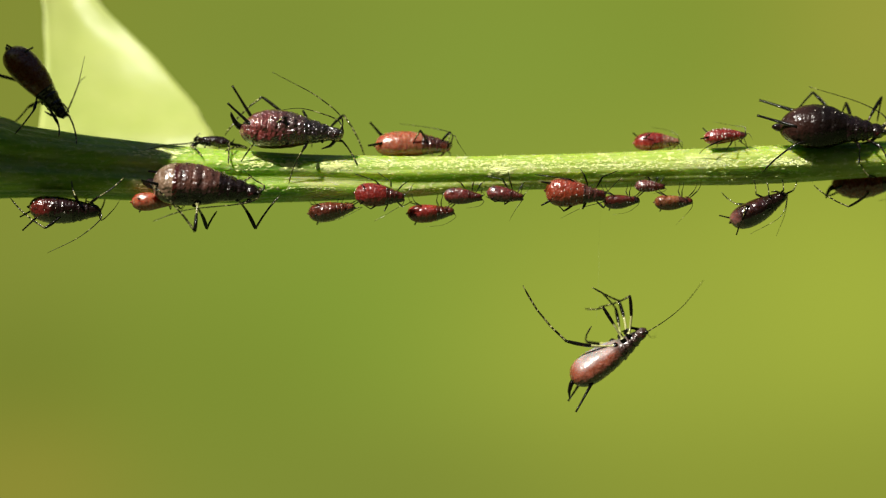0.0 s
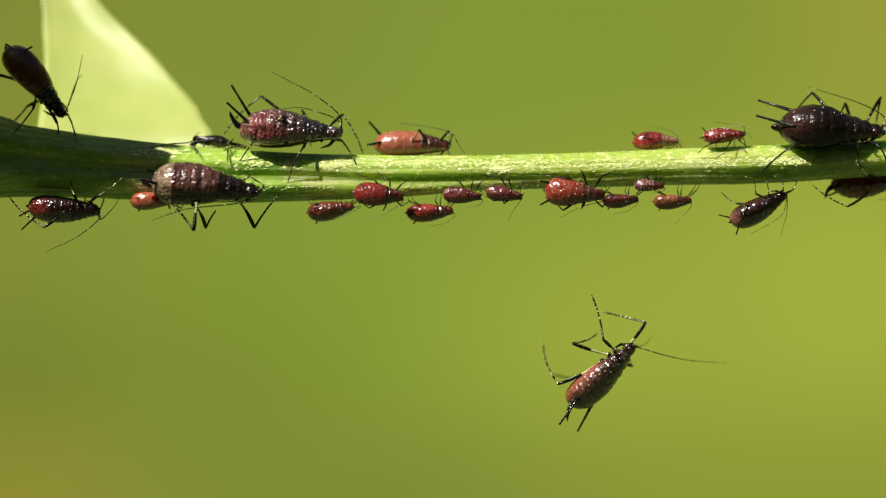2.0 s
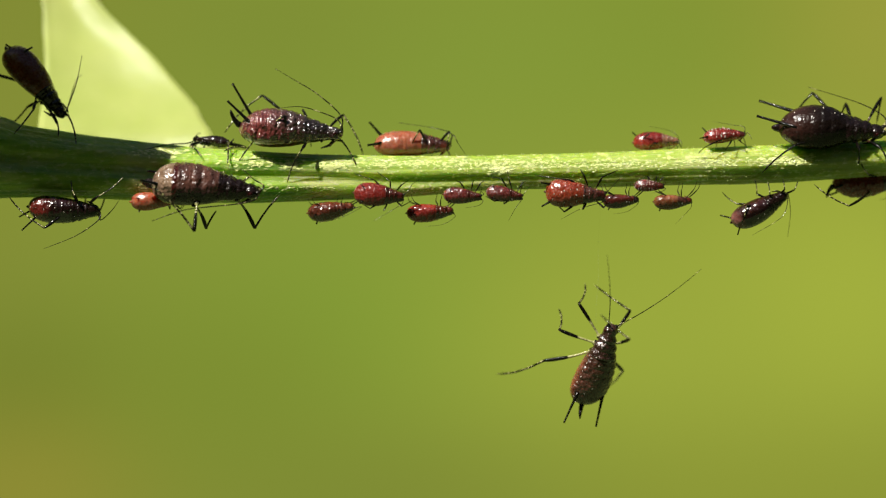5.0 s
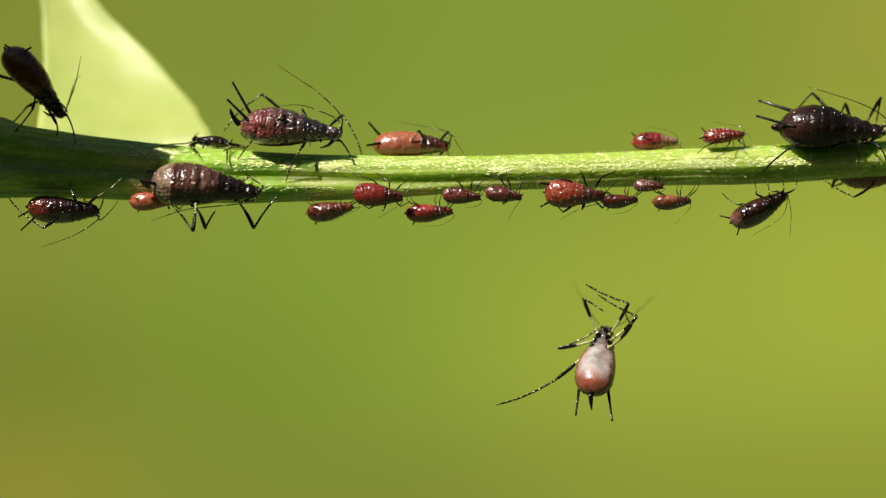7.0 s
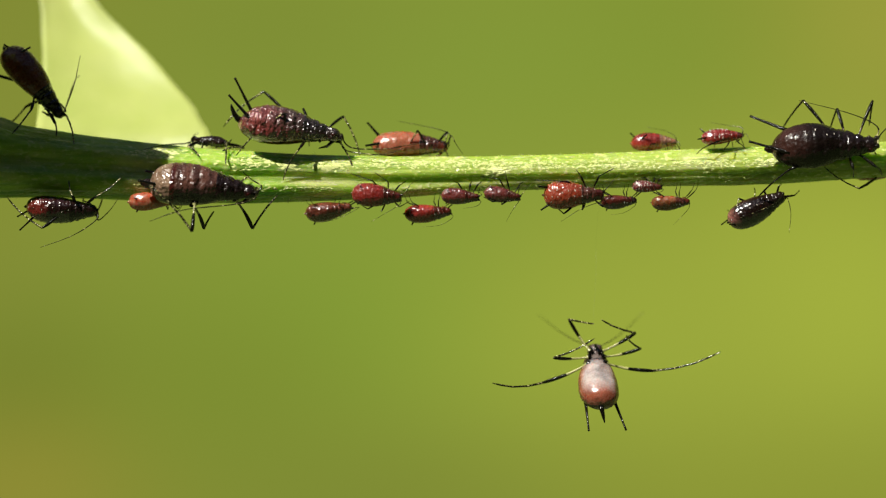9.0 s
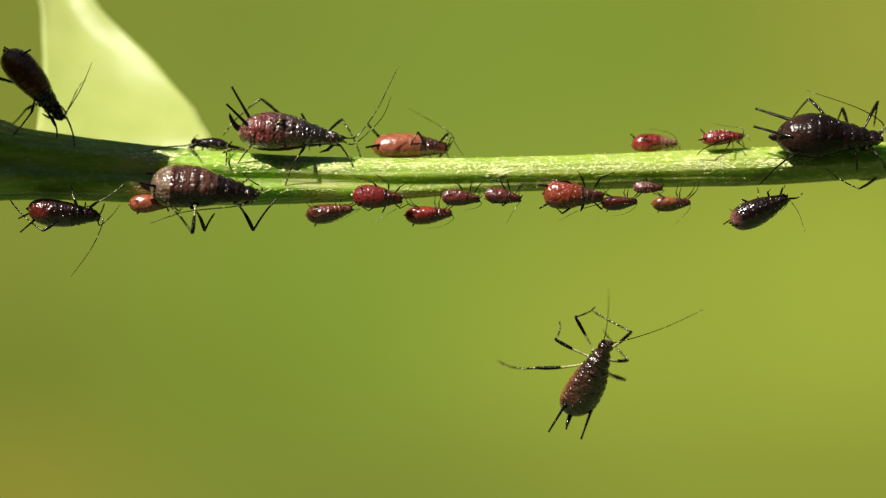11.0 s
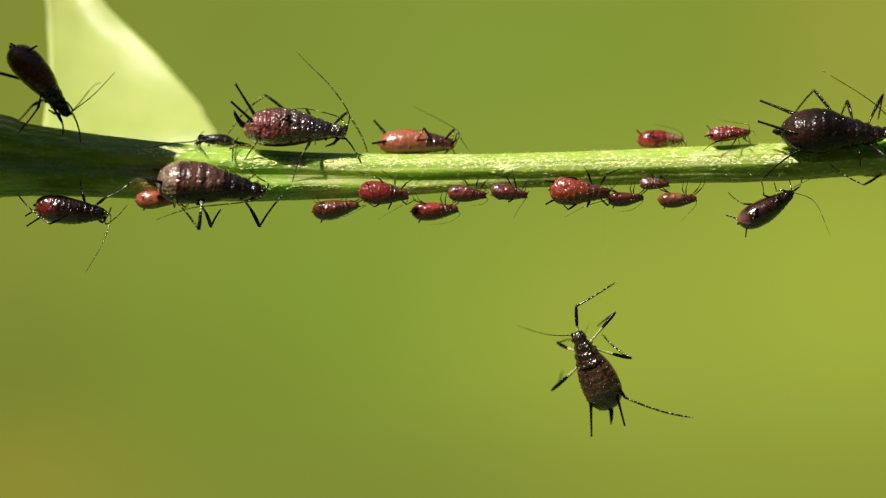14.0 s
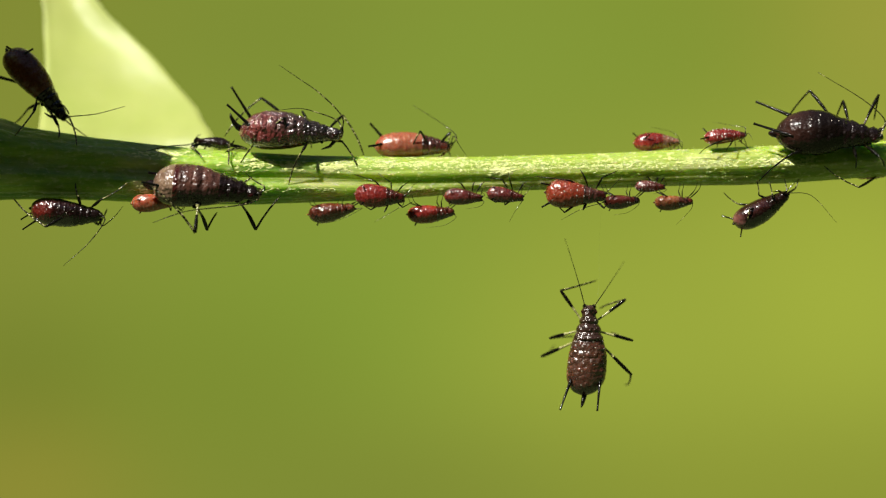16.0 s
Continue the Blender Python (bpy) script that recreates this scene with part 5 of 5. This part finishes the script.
# ---- what moves ----
def feeler_rows(bug, i, tips):
    """A feeler swings about its root in the picture's plane; tips: seconds, tip x, y."""
    ob, m = bug["feelers"][i], bug["root"].matrix_basis.copy()
    base = m @ ob.location
    rest = None
    rows = []
    for t, px, py in tips:
        d = spot(px, py, t, 0.0) - base
        a = math.atan2(-d.z, d.x)
        if rest is None:
            rest = a
        r = m.to_3x3().inverted() @ Matrix.Rotation(a - rest, 3, "Y") @ m.to_3x3()
        rows.append((t, Matrix.Translation(ob.location) @ r.to_4x4()))
    walk(ob, split_rows(rows))


def body_rows(bug, rows):
    """A whole aphid shifts: seconds, tail x, y, head x, y, depth, turn."""
    walk(bug["root"], split_rows([(t, body_pose(spot(tx, ty, t, y), spot(hx, hy, t, y), phi)) for t, tx, ty, hx, hy, y, phi in rows]))


def chart_rows(bug, rows):
    """The same for a shift given on the chart of the stem."""
    walk(bug["root"], split_rows([(t, body_pose(at(tx, ty, y), at(hx, hy, y), phi)) for t, tx, ty, hx, hy, y, phi in rows]))


def motions():
    chart_rows(COLONY["giver"], [(0.0, 424, 232, 607, 240, -0.68, -78), (4.0, 424, 231, 607, 240, -0.68, -78), (6.5, 425, 226, 607, 240, -0.68, -78), (8.0, 425, 227, 607, 240, -0.68, -78), (8.8, 427, 221, 607, 241, -0.68, -78), (9.05, 428, 219, 607, 242, -0.68, -78),
                                 (9.2, 424, 235, 607, 243, -0.68, -78), (11.3, 425, 230, 607, 244, -0.68, -78), (12.0, 424, 232, 607, 240, -0.68, -78), (16.0, 423, 232, 606, 239, -0.68, -78)])
    chart_rows(COLONY["orange"], [(0.0, 664, 258, 798, 261, 0.35, -80), (9.02, 664, 258, 798, 261, 0.35, -80), (9.2, 672, 226, 800, 262, 0.35, -80), (9.6, 668, 246, 798, 258, 0.35, -80), (10.2, 664, 258, 798, 261, 0.35, -80), (16.0, 664, 258, 798, 261, 0.35, -80)])
    chart_rows(COLONY["plump"], [(t, tx, ty, hx, hy, -1.0, 0) for t, tx, ty, hx, hy in (
        (0.0, 966, 338, 1072, 347), (2.75, 966, 338, 1072, 347), (2.95, 973, 325, 1076, 335), (3.2, 973, 326, 1075, 334), (3.5, 971, 333, 1074, 342), (4.0, 969, 339, 1073, 347), (6.5, 968, 341, 1072, 348), (8.35, 967, 340, 1072, 348),
        (8.5, 974, 353, 1064, 351), (8.7, 970, 346, 1072, 345), (9.2, 969, 345, 1072, 344), (11.3, 966, 340, 1072, 347), (16.0, 966, 340, 1072, 347))])
    chart_rows(COLONY["low_left"], [(0.0, 52, 366, 177, 373, -0.9, 62), (9.2, 52, 366, 177, 373, -0.9, 62), (11.3, 52, 365, 181, 379, -0.9, 62), (13.5, 54, 364, 181, 380, -0.9, 58), (14.0, 56, 366, 180, 382, -0.9, 50), (16.0, 54, 366, 180, 380, -0.9, 50)])
    feeler_rows(COLONY["giver"], 0, [(0.0, 482, 128), (4.0, 482, 128), (6.3, 500, 128), (8.2, 482, 128), (8.6, 520, 122), (8.8, 600, 130), (9.0, 690, 235), (9.2, 640, 120), (11.4, 677, 152), (12.0, 652, 77),
                                     (12.5, 612, 72), (13.0, 594, 109), (13.5, 551, 100), (14.0, 540, 116), (15.0, 522, 120), (16.0, 508, 130)])
    feeler_rows(COLONY["giver"], 1, [(0.0, 492, 196), (8.4, 495, 192), (8.7, 560, 150), (9.0, 690, 248), (9.2, 640, 200), (11.4, 640, 215), (12.4, 608, 110), (13.0, 540, 160), (13.5, 492, 196), (16.0, 492, 196)])
    feeler_rows(COLONY["shaded"], 0, [(0.0, 150, 100), (4.0, 146, 98), (9.2, 142, 100), (11.4, 168, 128), (12.5, 200, 138), (13.0, 195, 145), (13.5, 182, 138), (14.0, 190, 140), (14.5, 192, 155), (15.0, 224, 140), (16.0, 245, 182)])
    feeler_rows(COLONY["shaded"], 1, [(0.0, 152, 136), (4.0, 146, 130), (9.2, 144, 130), (11.4, 160, 150), (12.5, 185, 150), (13.5, 170, 150), (14.0, 175, 150), (14.5, 160, 146), (15.0, 195, 240), (16.0, 182, 280)])
    feeler_rows(COLONY["low_left"], 0, [(0.0, 84, 448), (4.0, 84, 440), (6.5, 74, 436), (9.2, 68, 440), (11.3, 150, 475), (12.0, 179, 475), (12.5, 230, 488), (13.0, 228, 485), (13.5, 214, 480), (14.0, 165, 478), (14.5, 140, 480),
                                        (15.0, 128, 478), (16.0, 118, 480)])
    feeler_rows(COLONY["orange"], 0, [(0.0, 706, 219), (9.0, 690, 208), (11.5, 720, 195), (12.5, 706, 178), (14.5, 716, 184), (16.0, 712, 166)])
    feeler_rows(COLONY["black"], 0, [(0.0, 1430, 153), (9.2, 1432, 156), (11.4, 1440, 158), (12.5, 1446, 155), (13.5, 1470, 150), (14.0, 1482, 140), (15.0, 1502, 131), (15.5, 1500, 135), (16.0, 1464, 135)])
    feeler_rows(COLONY["thin"], 0, [(0.0, 1325, 416), (9.2, 1325, 418), (11.5, 1395, 430), (12.0, 1450, 430), (12.5, 1456, 434), (14.5, 1460, 420), (16.0, 1480, 400)])
    feeler_rows(COLONY["thin"], 1, [(0.0, 1372, 420), (9.2, 1392, 415), (11.5, 1430, 400), (12.0, 1440, 345), (12.5, 1443, 335), (16.0, 1412, 330)])
    body_rows(COLONY["thin"], [(0.0, 1296, 392, 1388, 345, -0.6, 80), (8.3, 1294, 394, 1386, 346, -0.6, 80), (8.6, 1290, 392, 1388, 346, -0.6, 30), (9.2, 1290, 394, 1388, 346, -0.6, 30), (11.5, 1298, 402, 1392, 362, -0.6, 35),
                               (12.0, 1298, 408, 1394, 355, -0.6, 95), (13.0, 1300, 400, 1400, 342, -0.6, 95), (14.0, 1306, 396, 1404, 340, -0.6, 95), (16.0, 1298, 396, 1396, 342, -0.6, 90)])
    body_rows(COLONY["black"], [(0.0, 1378, 226, 1566, 234, -0.58, -55), (4.0, 1378, 226, 1566, 234, -0.58, -55), (8.25, 1374, 228, 1562, 236, -0.58, -55), (8.5, 1366, 289, 1568, 272, -1.2, -38), (9.0, 1358, 265, 1560, 256, -1.1, -38),
                                (9.2, 1358, 264, 1560, 256, -1.1, -38), (10.2, 1364, 256, 1564, 255, -0.9, -46), (11.5, 1368, 249, 1566, 252, -0.8, -52), (12.0, 1368, 246, 1568, 250, -0.8, -50), (12.5, 1370, 245, 1570, 248, -0.8, -48),
                                (13.5, 1370, 235, 1572, 240, -0.8, -46), (14.5, 1371, 235, 1572, 240, -0.8, -46), (16.0, 1366, 237, 1566, 241, -0.8, -44)])
    body_rows(COLONY["low_right"], [(0.0, 1472, 326, 1612, 316, 0.6, 75), (4.0, 1472, 325, 1612, 315, 0.6, 75), (6.3, 1478, 316, 1618, 306, 0.6, 75), (7.0, 1482, 309, 1622, 299, 0.6, 75), (8.2, 1484, 307, 1624, 297, 0.6, 75),
                                    (8.7, 1490, 294, 1630, 284, 0.6, 75), (16.0, 1490, 292, 1630, 282, 0.6, 75)])
    walk(DANGLER, split_rows([(r[0], swing_pose(*r)) for r in SWING]))
    for k, (thigh, shin) in struggle_rows().items():
        walk(DANGLER_JOINTS[k][0], split_rows(thigh))
        if shin:
            walk(DANGLER_JOINTS[k][1], split_rows(shin))


motions()
